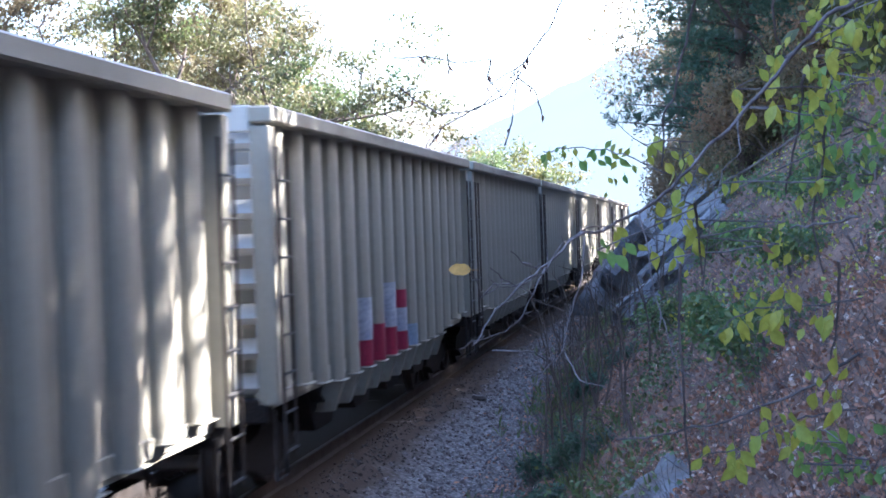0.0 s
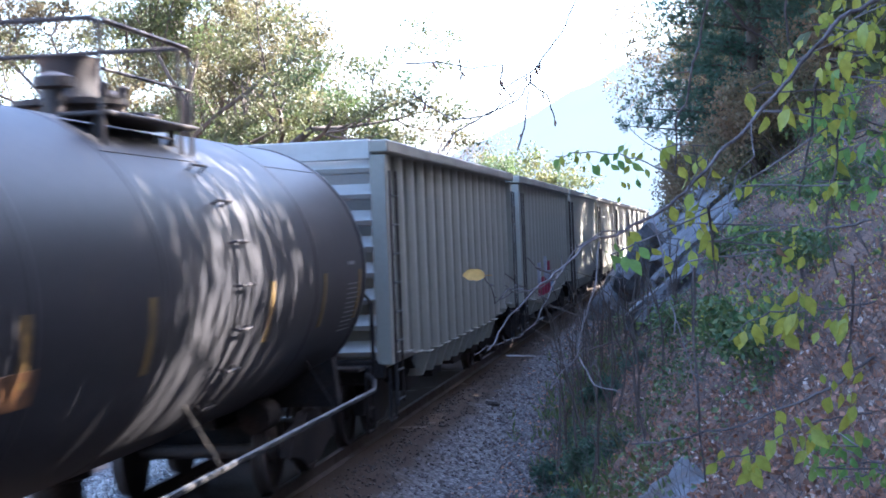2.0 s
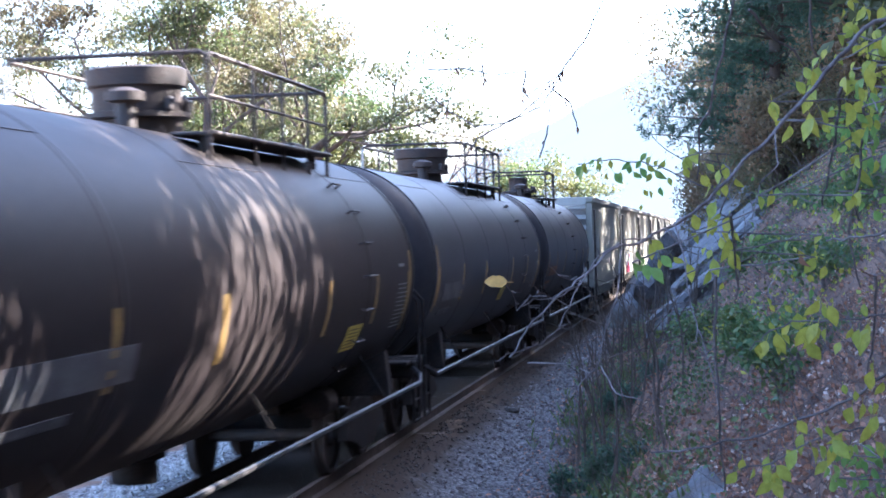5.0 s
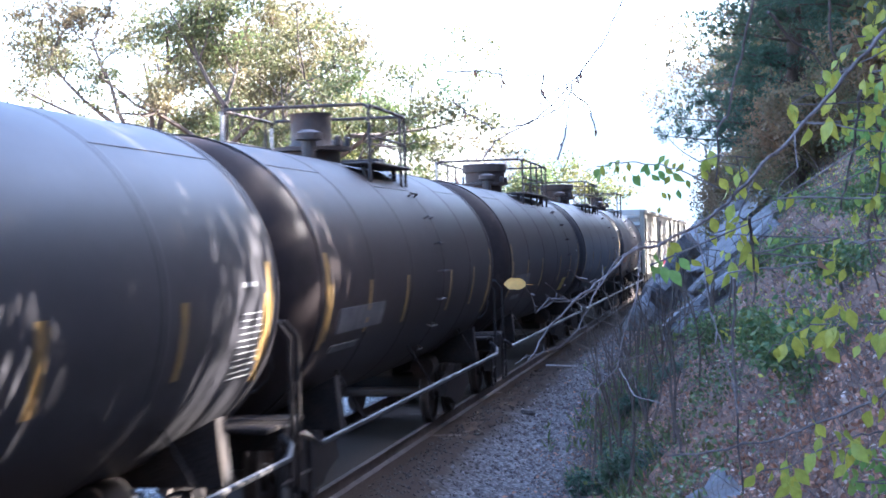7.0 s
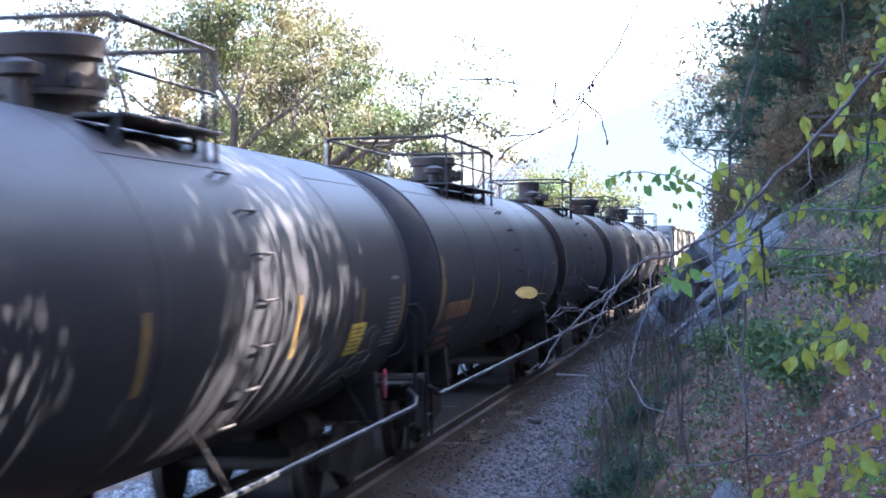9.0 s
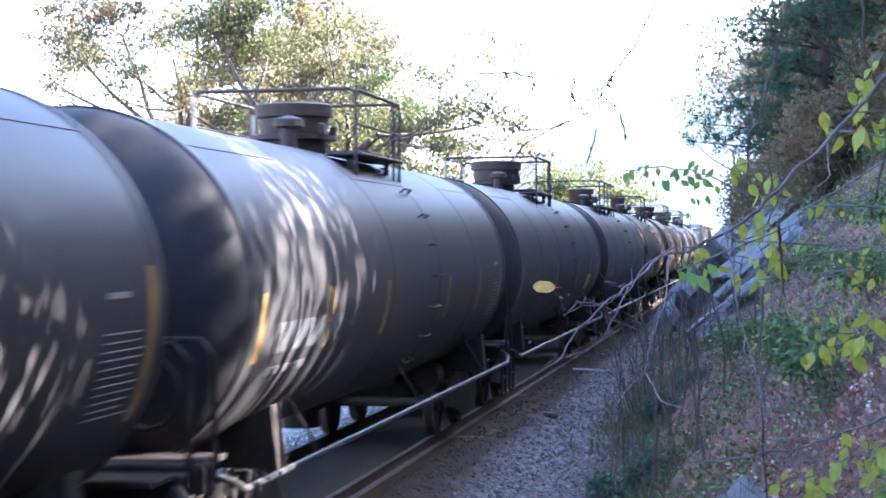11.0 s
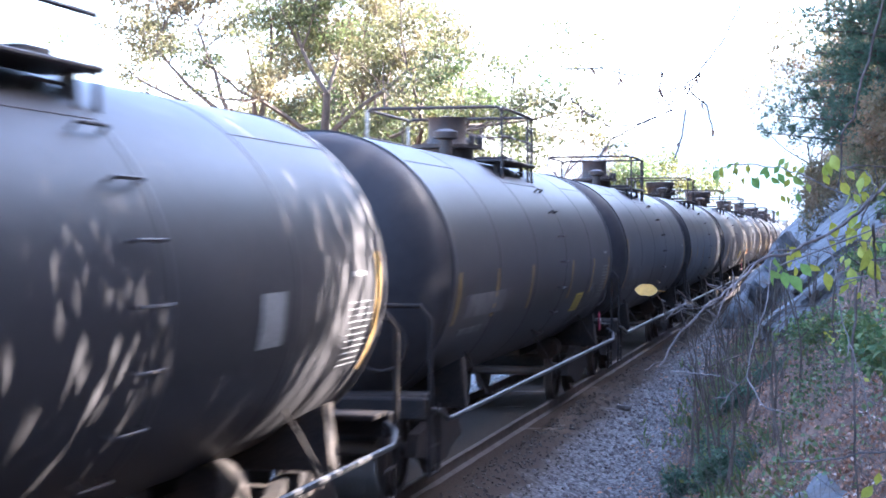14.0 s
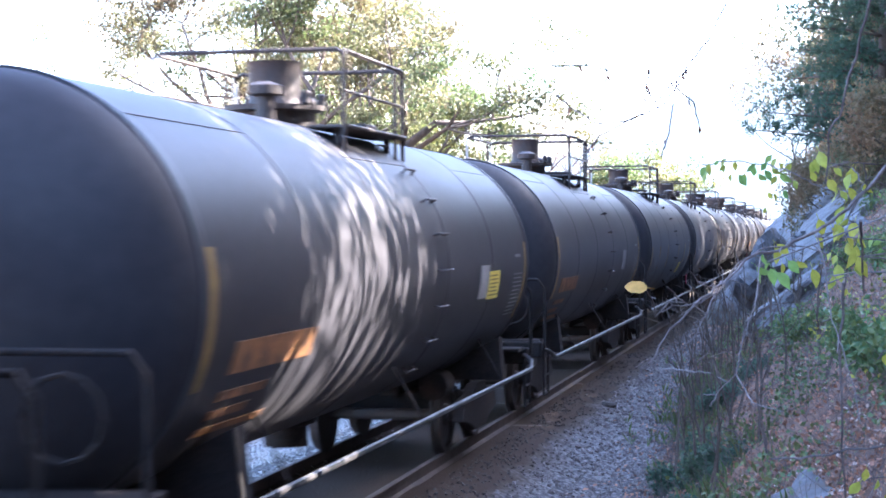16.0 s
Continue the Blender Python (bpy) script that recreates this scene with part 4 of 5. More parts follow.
    for row in range(3):
        for k in range(24):
            q = random.Random(row * 40 + k)
            y = -14 + k * 3.0 + q.uniform(-0.6, 0.6)
            x = 10.5 + row * 3.4 + q.uniform(-0.6, 0.6)
            beam = 13.75 + (x - 1.5) * SUN_DIR.y / SUN_DIR.x
            if -1.6 < y - beam < GAP or abs(y - beam + 7.6) < 1.5 or y > 50 or (y > 42 and row == 0):
                continue
            (high if -5.0 < y - beam < 0 else spots).append((x, y, q.uniform(0, 360)))
    for k in range(21):
        spots += [(9.8 + r.uniform(-0.5, 0.5), 66 + k * 4.2, r.uniform(0, 360))] if k % 2 else [(13.2 + r.uniform(-0.6, 0.6), 64 + k * 4.2, r.uniform(0, 360))]
    for k in range(6):
        spots += [(14.6 + r.uniform(-0.4, 0.4), 46.5 + k * 3.1, r.uniform(0, 360)), (18.0, 48 + k * 3.1, r.uniform(0, 360))]
    for x, y, a in spots:
        copy_thing(low, stand(x, y, a))
    # unseen trees with raised crowns, added to slant the sunbeam
    tall = broadleaf("bank_tree", "unseen olive-leaved shade tree with a bare lower trunk on the bank", stand(*high[0]), 11, 63, OAKLEAF, 0.3, 14, rad=0.15, depth=3, clump=0.9, stem=0.3, spread=0.9, lift=0.2)
    for x, y, a in high[1:]:
        copy_thing(tall, stand(x, y, a))
    # dense low shrubs, out of view, added to keep the sun off the wheels
    brush = broadleaf("undergrowth_shrub", "unseen dense low olive shade shrub high on the bank", stand(9.5, 11.0), 3.2, 95, OAKLEAF, 0.17, 22, rad=0.04, depth=3, clump=0.45, stem=0.05, spread=1.2)
    for k in [k for k in range(-5, 17) if k]:
        y = 11.0 + k * 0.95
        copy_thing(brush, stand(9.5 + r.uniform(-0.25, 0.25), y, r.uniform(0, 360)) @ Matrix.Scale(lerp(y, [11, 12.6, 14.2, 15.7, 18.3, 21, 24], [1.88, 1.75, 1.1, 0.75, 1.05, 1.45, 1.7]), 4))
    # a half-bare tree, out of view, added to dapple the sunbeam
    broadleaf("thin_tree", "unseen half-bare tree with few leaves, added to dapple the sunlight", stand(10.8, 13.6 + 9.3 * SUN_DIR.y / SUN_DIR.x), 11, 91, OAKLEAF, 0.22, 2, rad=0.12, depth=4, clump=0.4, stem=0.1, spread=0.9, kids=(2, 4), skip=0.6)


build_trees()


def build_hill():
    """The pale far ridge, its haze painted as a steady glow."""
    m = bpy.data.materials.new("haze_glow")
    m.use_nodes = True
    b = m.node_tree.nodes["Principled BSDF"]
    n = m.node_tree.nodes.new("ShaderNodeTexNoise")
    n.inputs["Scale"].default_value = 0.01
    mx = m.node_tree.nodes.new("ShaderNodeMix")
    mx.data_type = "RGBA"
    # pale blue emission stands in for the bright haze before the ridge
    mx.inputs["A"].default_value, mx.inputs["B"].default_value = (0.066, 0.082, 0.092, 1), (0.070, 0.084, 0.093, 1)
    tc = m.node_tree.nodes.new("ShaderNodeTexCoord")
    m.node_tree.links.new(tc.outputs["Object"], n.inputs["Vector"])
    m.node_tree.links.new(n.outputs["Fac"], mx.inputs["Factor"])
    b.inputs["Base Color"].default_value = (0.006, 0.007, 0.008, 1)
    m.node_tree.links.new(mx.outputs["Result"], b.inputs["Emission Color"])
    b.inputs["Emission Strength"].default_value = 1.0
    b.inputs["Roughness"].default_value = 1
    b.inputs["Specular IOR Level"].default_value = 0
    vs, fs = [], []
    cols = 80
    for i in range(cols + 1):
        x = -900 + 1900 * i / cols
        top = lerp(x, [-900, -480, -360, -230, -95, 60, 300, 1000], [30, 60, 108, 165, 232, 290, 330, 250]) + 9 * noise.noise(Vector((x * 0.02, 0, 0)))
        vs += [(x, 2500, top), (x, 2200, top * 0.5), (x, 1900, -40)]
    for i in range(cols):
        for k in range(2):
            a = i * 3 + k
            fs.append((a, a + 1, a + 4, a + 3))
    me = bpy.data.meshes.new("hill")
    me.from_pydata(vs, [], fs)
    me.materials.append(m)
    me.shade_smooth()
    tagged(new("backdrop", me), "distant mountain ridge with its pale blue haze painted as glow", "mountain", kind="structure")


build_hill()


# ---- vines and branches over the bank ----
BRANCH = [(5.78, 4.53, 3.23), (5.72, 4.44, 3.19), (5.62, 4.36, 3.14), (5.53, 4.27, 3.04), (5.47, 4.18, 2.97), (5.38, 4.09, 2.87), (5.31, 4.00, 2.81), (5.23, 3.90, 2.72), (5.16, 3.80, 2.67), (5.10, 3.70, 2.64), (5.03, 3.59, 2.62), (4.98, 3.49, 2.57), (4.93, 3.38, 2.53), (4.88, 3.27, 2.47), (4.86, 3.17, 2.43)]
BRANCH_TWIGS = [
    [(5.12, 3.60, 2.64), (5.06, 3.55, 2.64), (5.01, 3.50, 2.61), (4.97, 3.46, 2.55), (4.93, 3.41, 2.53), (4.89, 3.36, 2.53), (4.86, 3.31, 2.51), (4.86, 3.27, 2.54), (4.85, 3.22, 2.57)],
    [(5.05, 3.59, 2.62), (5.04, 3.52, 2.52), (5.02, 3.45, 2.46), (5.01, 3.37, 2.40), (4.98, 3.30, 2.37), (4.97, 3.22, 2.35)],
    [(4.97, 3.59, 2.57), (4.95, 3.51, 2.52), (4.93, 3.44, 2.47), (4.90, 3.37, 2.44), (4.85, 3.29, 2.43), (4.83, 3.21, 2.42)],
    [(5.16, 3.60, 2.67), (5.18, 3.53, 2.59), (5.19, 3.46, 2.50), (5.21, 3.38, 2.45), (5.23, 3.31, 2.38), (5.24, 3.23, 2.32)],
    [(5.37, 3.59, 2.85), (5.37, 3.48, 2.78), (5.33, 3.36, 2.74), (5.31, 3.25, 2.67)],
    [(4.91, 3.58, 2.52), (4.90, 3.40, 2.54), (4.89, 3.23, 2.57)],
    [(4.96, 3.59, 2.55), (4.94, 3.41, 2.57), (4.93, 3.23, 2.60)],
    [(5.23, 3.60, 2.71), (5.26, 3.48, 2.76), (5.25, 3.36, 2.80), (5.21, 3.25, 2.80)],
    [(5.00, 3.58, 2.38), (5.04, 3.40, 2.34), (5.10, 3.23, 2.34)],
    [(4.85, 3.57, 2.39), (4.92, 3.40, 2.40), (4.97, 3.23, 2.41)],
]
SKY_TWIGS = [
    [(4.32, 6.43, 2.96), (4.36, 6.49, 3.03), (4.46, 6.56, 3.09), (4.59, 6.63, 3.15), (4.65, 6.69, 3.24), (4.67, 6.74, 3.30)],
    [(4.22, 6.40, 3.18), (4.27, 6.47, 3.13), (4.35, 6.54, 3.08), (4.48, 6.62, 3.10), (4.58, 6.69, 3.19), (4.62, 6.74, 3.25)],
    [(4.66, 6.45, 3.20), (4.71, 6.61, 3.16), (4.72, 6.77, 3.08)],
    [(4.56, 6.43, 3.27), (4.53, 6.59, 3.21), (4.56, 6.75, 3.17)],
    [(4.60, 6.46, 2.95), (4.62, 6.56, 3.04), (4.63, 6.65, 3.17), (4.64, 6.74, 3.26)],
    [(4.20, 6.38, 3.29), (4.32, 6.50, 3.30), (4.42, 6.62, 3.28), (4.53, 6.73, 3.30)],
    [(4.40, 6.41, 3.30), (4.37, 6.71, 3.27)],
    [(4.70, 6.45, 3.27), (4.66, 6.60, 3.26), (4.51, 6.74, 3.20)],
]
SKY_TWIG_ROOT = [(4.67, 6.74, 3.30), (4.75, 6.87, 3.42), (4.82, 6.99, 3.59), (4.87, 7.10, 3.79)]
STEMS = [
    [(5.33, 5.14, 3.42), (5.32, 5.23, 3.36), (5.29, 5.33, 3.24), (5.24, 5.43, 3.04), (5.20, 5.51, 2.97), (5.19, 5.60, 2.82)],
    [(5.53, 5.14, 3.41), (5.54, 5.25, 3.35), (5.55, 5.36, 3.20), (5.59, 5.47, 3.13), (5.59, 5.57, 3.13)],
    [(5.36, 5.16, 3.30), (5.42, 5.30, 3.24), (5.50, 5.43, 3.20), (5.54, 5.57, 3.16)],
    [(5.62, 5.17, 3.06), (5.61, 5.31, 2.95), (5.59, 5.45, 2.80), (5.58, 5.59, 2.72)],
    [(5.68, 5.17, 3.00), (5.68, 5.31, 2.84), (5.65, 5.45, 2.64), (5.69, 5.58, 2.46)],
    [(5.76, 5.17, 2.64), (5.68, 5.38, 2.62), (5.59, 5.59, 2.61)],
    [(5.24, 5.20, 2.52), (5.23, 5.32, 2.31), (5.24, 5.43, 2.06), (5.25, 5.54, 1.83)],
    [(5.75, 5.16, 2.24), (5.62, 5.24, 2.14), (5.49, 5.32, 2.08), (5.37, 5.40, 2.02), (5.14, 5.48, 1.97), (5.02, 5.55, 1.95)],
    [(5.29, 5.20, 2.70), (5.30, 5.40, 2.62), (5.31, 5.60, 2.47)],
    [(5.70, 5.18, 2.51), (5.71, 5.37, 2.35), (5.70, 5.56, 2.18)],
]
LEAVES_UPPER = [(5.42, 5.19, 3.03), (5.43, 5.26, 2.98), (5.50, 4.91, 3.10), (5.51, 5.33, 3.08), (5.54, 4.92, 3.10), (5.54, 5.16, 3.10), (5.51, 4.88, 2.97), (5.56, 5.21, 3.00), (5.63, 4.90, 2.98), (5.67, 5.17, 3.06), (5.68, 5.18, 3.02), (5.70, 5.20, 2.98), (5.67, 5.05, 2.93), (5.64, 5.26, 3.02), (5.68, 5.32, 2.83), (5.62, 4.89, 2.74), (5.66, 5.09, 2.74), (5.60, 5.32, 2.71), (5.66, 5.20, 2.67), (5.37, 5.07, 2.75), (5.70, 4.96, 3.11), (5.75, 5.28, 3.09), (5.73, 4.84, 3.18), (5.74, 5.18, 3.18)]
LEAVES_MID = [(5.28, 5.90, 2.88), (5.17, 5.79, 2.91), (5.15, 5.83, 2.90), (5.22, 5.90, 2.88), (5.27, 5.58, 2.85), (5.24, 5.77, 2.80), (5.17, 5.90, 2.71), (5.16, 5.89, 2.65), (5.21, 5.74, 2.60), (5.26, 5.53, 2.71), (5.25, 5.66, 2.68), (5.29, 5.95, 2.70), (5.29, 5.50, 2.59), (5.15, 5.61, 2.55), (5.22, 5.92, 2.52), (5.58, 5.67, 2.63), (5.55, 5.55, 2.56), (5.04, 5.60, 2.63), (5.10, 5.90, 2.57), (5.31, 5.61, 2.82)]
LEAVES_ROW = [(4.81, 5.90, 2.90), (4.86, 6.02, 2.92), (4.89, 6.01, 2.91), (4.92, 6.08, 2.87), (4.96, 5.94, 2.90), (5.00, 5.94, 2.90), (5.03, 6.04, 2.92), (5.03, 6.02, 2.86), (5.08, 5.95, 2.90), (5.02, 6.03, 2.80), (5.06, 5.97, 2.81), (4.99, 6.05, 2.88), (5.09, 5.92, 2.84), (4.84, 5.92, 2.91)]
LEAVES_LOW = [(5.39, 5.00, 2.39), (5.45, 5.14, 2.37), (5.50, 5.22, 2.39), (5.49, 4.88, 2.38), (5.41, 5.12, 2.35), (5.38, 5.09, 2.33), (5.36, 5.07, 2.32), (5.54, 4.79, 2.44), (5.53, 4.75, 2.38), (5.61, 4.92, 2.37), (5.66, 5.10, 2.43), (5.65, 4.85, 2.36), (5.67, 4.97, 2.27), (5.61, 4.87, 2.20), (5.65, 5.13, 2.14), (5.60, 5.19, 2.19), (5.69, 4.91, 2.22)]
LEAVES_FOOT = [(5.47, 4.99, 2.07), (5.48, 4.52, 2.14), (5.51, 4.87, 2.05), (5.53, 4.59, 2.10), (5.58, 5.00, 2.07), (5.47, 4.52, 2.09), (5.36, 4.94, 1.98), (5.39, 4.85, 2.00), (5.40, 4.93, 1.97), (5.33, 5.00, 1.97), (5.64, 4.62, 2.09), (5.65, 4.68, 2.15), (5.46, 4.87, 2.11), (5.52, 4.65, 2.13), (5.37, 4.64, 2.01)]
LEAVES_GREEN = [(4.99, 5.63, 2.54), (5.05, 5.15, 2.55), (4.98, 5.51, 2.56), (5.03, 5.22, 2.56), (5.72, 5.60, 3.12), (5.66, 5.13, 2.98), (5.73, 5.55, 3.06), (5.73, 5.46, 2.98), (5.70, 5.55, 2.94), (5.72, 5.62, 2.91), (5.72, 5.24, 2.92), (5.65, 5.29, 2.96), (5.75, 5.47, 3.00), (5.71, 5.27, 2.86), (5.76, 5.25, 2.87)]
SPRIG_HIGH = [(5.65, 5.35, 2.86), (5.80, 5.46, 3.24), (5.94, 5.97, 3.23), (5.76, 5.80, 3.11), (5.64, 5.30, 2.92), (5.68, 5.49, 3.28), (5.73, 5.67, 2.90), (5.71, 6.44, 3.27), (5.63, 5.66, 3.03), (5.84, 6.05, 3.19), (5.81, 6.33, 3.06), (5.75, 5.23, 3.20), (5.85, 5.40, 3.06), (5.93, 6.10, 3.07), (5.86, 5.61, 3.17), (5.92, 6.12, 3.29), (5.67, 6.09, 3.03), (5.90, 5.81, 2.93), (5.69, 5.84, 3.26), (5.83, 6.31, 3.35), (5.74, 5.45, 2.98), (5.69, 5.59, 3.30), (5.69, 5.65, 3.12), (5.82, 5.39, 2.89), (5.76, 6.01, 3.27), (5.95, 6.13, 3.25), (5.75, 6.13, 3.36), (5.72, 5.72, 3.24), (5.69, 5.74, 3.13), (5.72, 5.54, 3.03), (5.62, 5.29, 3.23), (5.81, 6.20, 3.19)]
SPRIG_BANK = [(5.57, 8.97, 2.45), (5.42, 8.13, 2.90), (5.53, 8.74, 2.54), (5.48, 7.99, 2.31), (5.69, 8.86, 2.78), (5.40, 8.75, 2.28), (5.70, 8.16, 2.54), (5.69, 8.07, 2.63), (5.59, 8.47, 2.59), (5.46, 8.58, 2.85), (5.55, 8.43, 2.84), (5.62, 8.46, 2.45), (5.52, 8.22, 2.68), (5.45, 8.11, 2.63), (5.63, 8.60, 2.45), (5.41, 8.43, 2.69), (5.42, 8.75, 2.28), (5.54, 8.19, 2.46), (5.48, 8.74, 2.58), (5.62, 8.60, 2.92), (5.71, 8.91, 2.42), (5.71, 8.28, 2.77), (5.56, 8.36, 2.29), (5.69, 8.50, 2.36), (5.60, 8.77, 2.28), (5.48, 8.19, 2.38)]
SPRIG_LOW = [(5.64, 5.27, 1.87), (5.63, 5.19, 1.98), (5.77, 5.30, 1.90), (5.73, 5.17, 1.90), (5.64, 5.14, 1.97), (5.67, 5.04, 1.92), (5.55, 5.05, 1.93), (5.66, 5.28, 2.00), (5.62, 5.27, 1.97), (5.69, 5.29, 1.97), (5.66, 5.32, 1.95), (5.73, 5.03, 1.93), (5.76, 5.26, 1.92), (5.64, 5.25, 1.90), (5.65, 5.25, 1.92), (5.80, 5.23, 1.88), (5.58, 5.21, 1.93), (5.57, 5.29, 1.94), (5.75, 4.96, 1.92), (5.70, 5.19, 1.89), (5.64, 5.31, 2.00), (5.76, 5.07, 1.94), (5.76, 5.21, 1.90), (5.69, 5.06, 1.99), (5.64, 5.15, 1.98), (5.57, 5.08, 1.93), (5.58, 5.10, 2.00), (5.64, 4.97, 1.94), (5.59, 5.02, 2.00), (5.72, 4.96, 2.03)]
SPRIG_GREEN = [(5.82, 6.28, 2.86), (5.83, 6.33, 3.02), (5.85, 5.98, 2.94), (5.95, 6.39, 2.75), (5.66, 5.82, 2.99), (5.64, 5.45, 2.83), (5.90, 6.04, 2.90), (5.75, 6.01, 2.78), (5.91, 6.12, 2.78), (5.90, 5.76, 2.92), (5.85, 5.70, 2.91), (5.79, 5.51, 2.92), (5.93, 6.43, 2.95), (5.76, 5.69, 2.77), (5.71, 6.22, 2.94), (5.82, 5.50, 2.86), (5.74, 5.77, 3.09), (5.93, 6.12, 2.99), (5.83, 6.12, 3.07), (5.66, 6.01, 3.06), (5.65, 5.85, 2.77), (5.77, 5.49, 2.75), (5.94, 6.01, 3.09), (5.80, 5.77, 2.75), (5.90, 5.88, 2.87), (5.67, 5.77, 3.02), (5.76, 6.26, 3.00), (5.69, 5.42, 2.87), (5.70, 6.36, 2.87), (5.70, 5.62, 3.08)]
SPRIG_TOP = [(5.83, 6.28, 3.35), (5.85, 6.62, 3.29), (5.94, 6.31, 3.22), (5.77, 5.89, 3.16), (5.97, 6.37, 3.33), (5.83, 5.96, 3.22), (5.86, 5.99, 3.20), (5.88, 6.14, 3.30), (5.86, 6.50, 3.31), (5.82, 6.66, 3.48), (5.79, 6.59, 3.24), (5.76, 5.83, 3.22), (5.89, 5.60, 3.32), (5.71, 5.77, 3.19), (5.84, 6.56, 3.17), (5.94, 6.39, 3.29), (5.71, 5.95, 3.18), (6.02, 6.78, 3.38), (5.68, 5.61, 3.10), (5.93, 6.91, 3.38), (5.97, 6.80, 3.18), (5.79, 5.65, 3.35), (5.93, 6.44, 3.16), (5.84, 6.43, 3.29), (5.76, 5.75, 3.19), (5.74, 6.16, 3.45), (5.89, 6.02, 3.37), (5.91, 6.21, 3.37), (5.84, 5.75, 3.28), (5.86, 5.73, 3.18)]
ROW_STEM = [(5.24, 5.90, 2.80), (5.15, 5.92, 2.83), (5.08, 5.93, 2.87), (5.00, 5.95, 2.90), (4.90, 5.96, 2.91), (4.78, 5.98, 2.90)]
LOW_STEM = [(5.74, 4.97, 2.41), (5.64, 4.98, 2.39), (5.55, 4.98, 2.39), (5.45, 4.99, 2.39), (5.37, 4.99, 2.35), (5.33, 4.99, 2.31)]
FOOT_STEM = [(5.70, 4.75, 2.12), (5.61, 4.76, 2.11), (5.52, 4.76, 2.09), (5.45, 4.76, 2.06), (5.35, 4.76, 2.01), (5.29, 4.76, 2.00)]
DRY_LEAF = (4.83, 3.22, 2.57)
BROWN_LEAF = (5.50, 5.39, 2.57)


def leaf_mesh(name, mat, size, fold=0.25, curl=0.3, wide=(0.02, 0.55, 0.86, 0.95, 0.75, 0.38, 0.0)):
    """An ovate leaf with a pointed tip, folded on its midrib and curled along it."""
    g = Geo()
    n = 7
    vs, fs = [], []
    for i in range(n):
        t = i / (n - 1)
        y, z = t * size, -curl * size * t * t
        w = wide[i] * size * 0.31
        vs += [(-w, y, z + fold * w), (0, y, z), (w, y, z + fold * w)]
    for i in range(n - 1):
        a = i * 3
        fs += [(a, a + 1, a + 4, a + 3), (a + 1, a + 2, a + 5, a + 4)]
    g.add(vs, fs)
    g.tube([(0, -size * 0.35, size * 0.08), (0, 0, 0)], size * 0.015, 4)
    me = g.mesh(name, mat, 180)
    return me


LEAF_YELLOW = [leaf_mesh("leaf", VINELEAF, s, f, c) for s, f, c in ((0.062, 0.3, 0.3), (0.07, 0.15, 0.5), (0.052, 0.5, 0.15))]
LEAF_GREEN = [leaf_mesh("leaf", VINEGREEN, s, f, c) for s, f, c in ((0.058, 0.3, 0.3), (0.066, 0.15, 0.5))]


LEAF_SMALL = [leaf_mesh("leaf", VINELEAF, s, 0.4, 0.4) for s in (0.04, 0.05)]
LEAF_SMALL_GREEN = [leaf_mesh("leaf", VINEGREEN, s, 0.4, 0.4) for s in (0.04, 0.05)]


def hang_leaves(plant, spots, meshes, rnd, droop=0.7):
    for p in spots:
        k = rnd.uniform(0.55, 1.1)
        along = Vector((rnd.uniform(-0.7, 0.7), rnd.uniform(-0.4, 0.4), -droop)).normalized()
        face = Vector((rnd.uniform(-1.2, 1.2), -1, rnd.uniform(-0.5, 1.6)))
        face = (face - along * face.dot(along)).normalized()
        m = Matrix.Translation(p) @ Matrix((along.cross(face), along, face)).transposed().to_4x4()
        ob = part("leaf", rnd.choice(meshes), None, plant, at=m)
        ob.scale = (k, k, k)


def bent(pts, rnd, amount=0.004):
    """A line through pts with small natural kinks."""
    pts = [Vector(p) for p in pts]
    out = []
    for a, b in zip(pts, pts[1:]):
        for i in range(4):
            out.append(a.lerp(b, i / 4) + (rand_dir(rnd) * amount if i else Vector((0, 0, 0))))
    return out + [pts[-1]]


def taper(n, a, b):
    return [a + (b - a) * i / (n - 1) for i in range(n)]


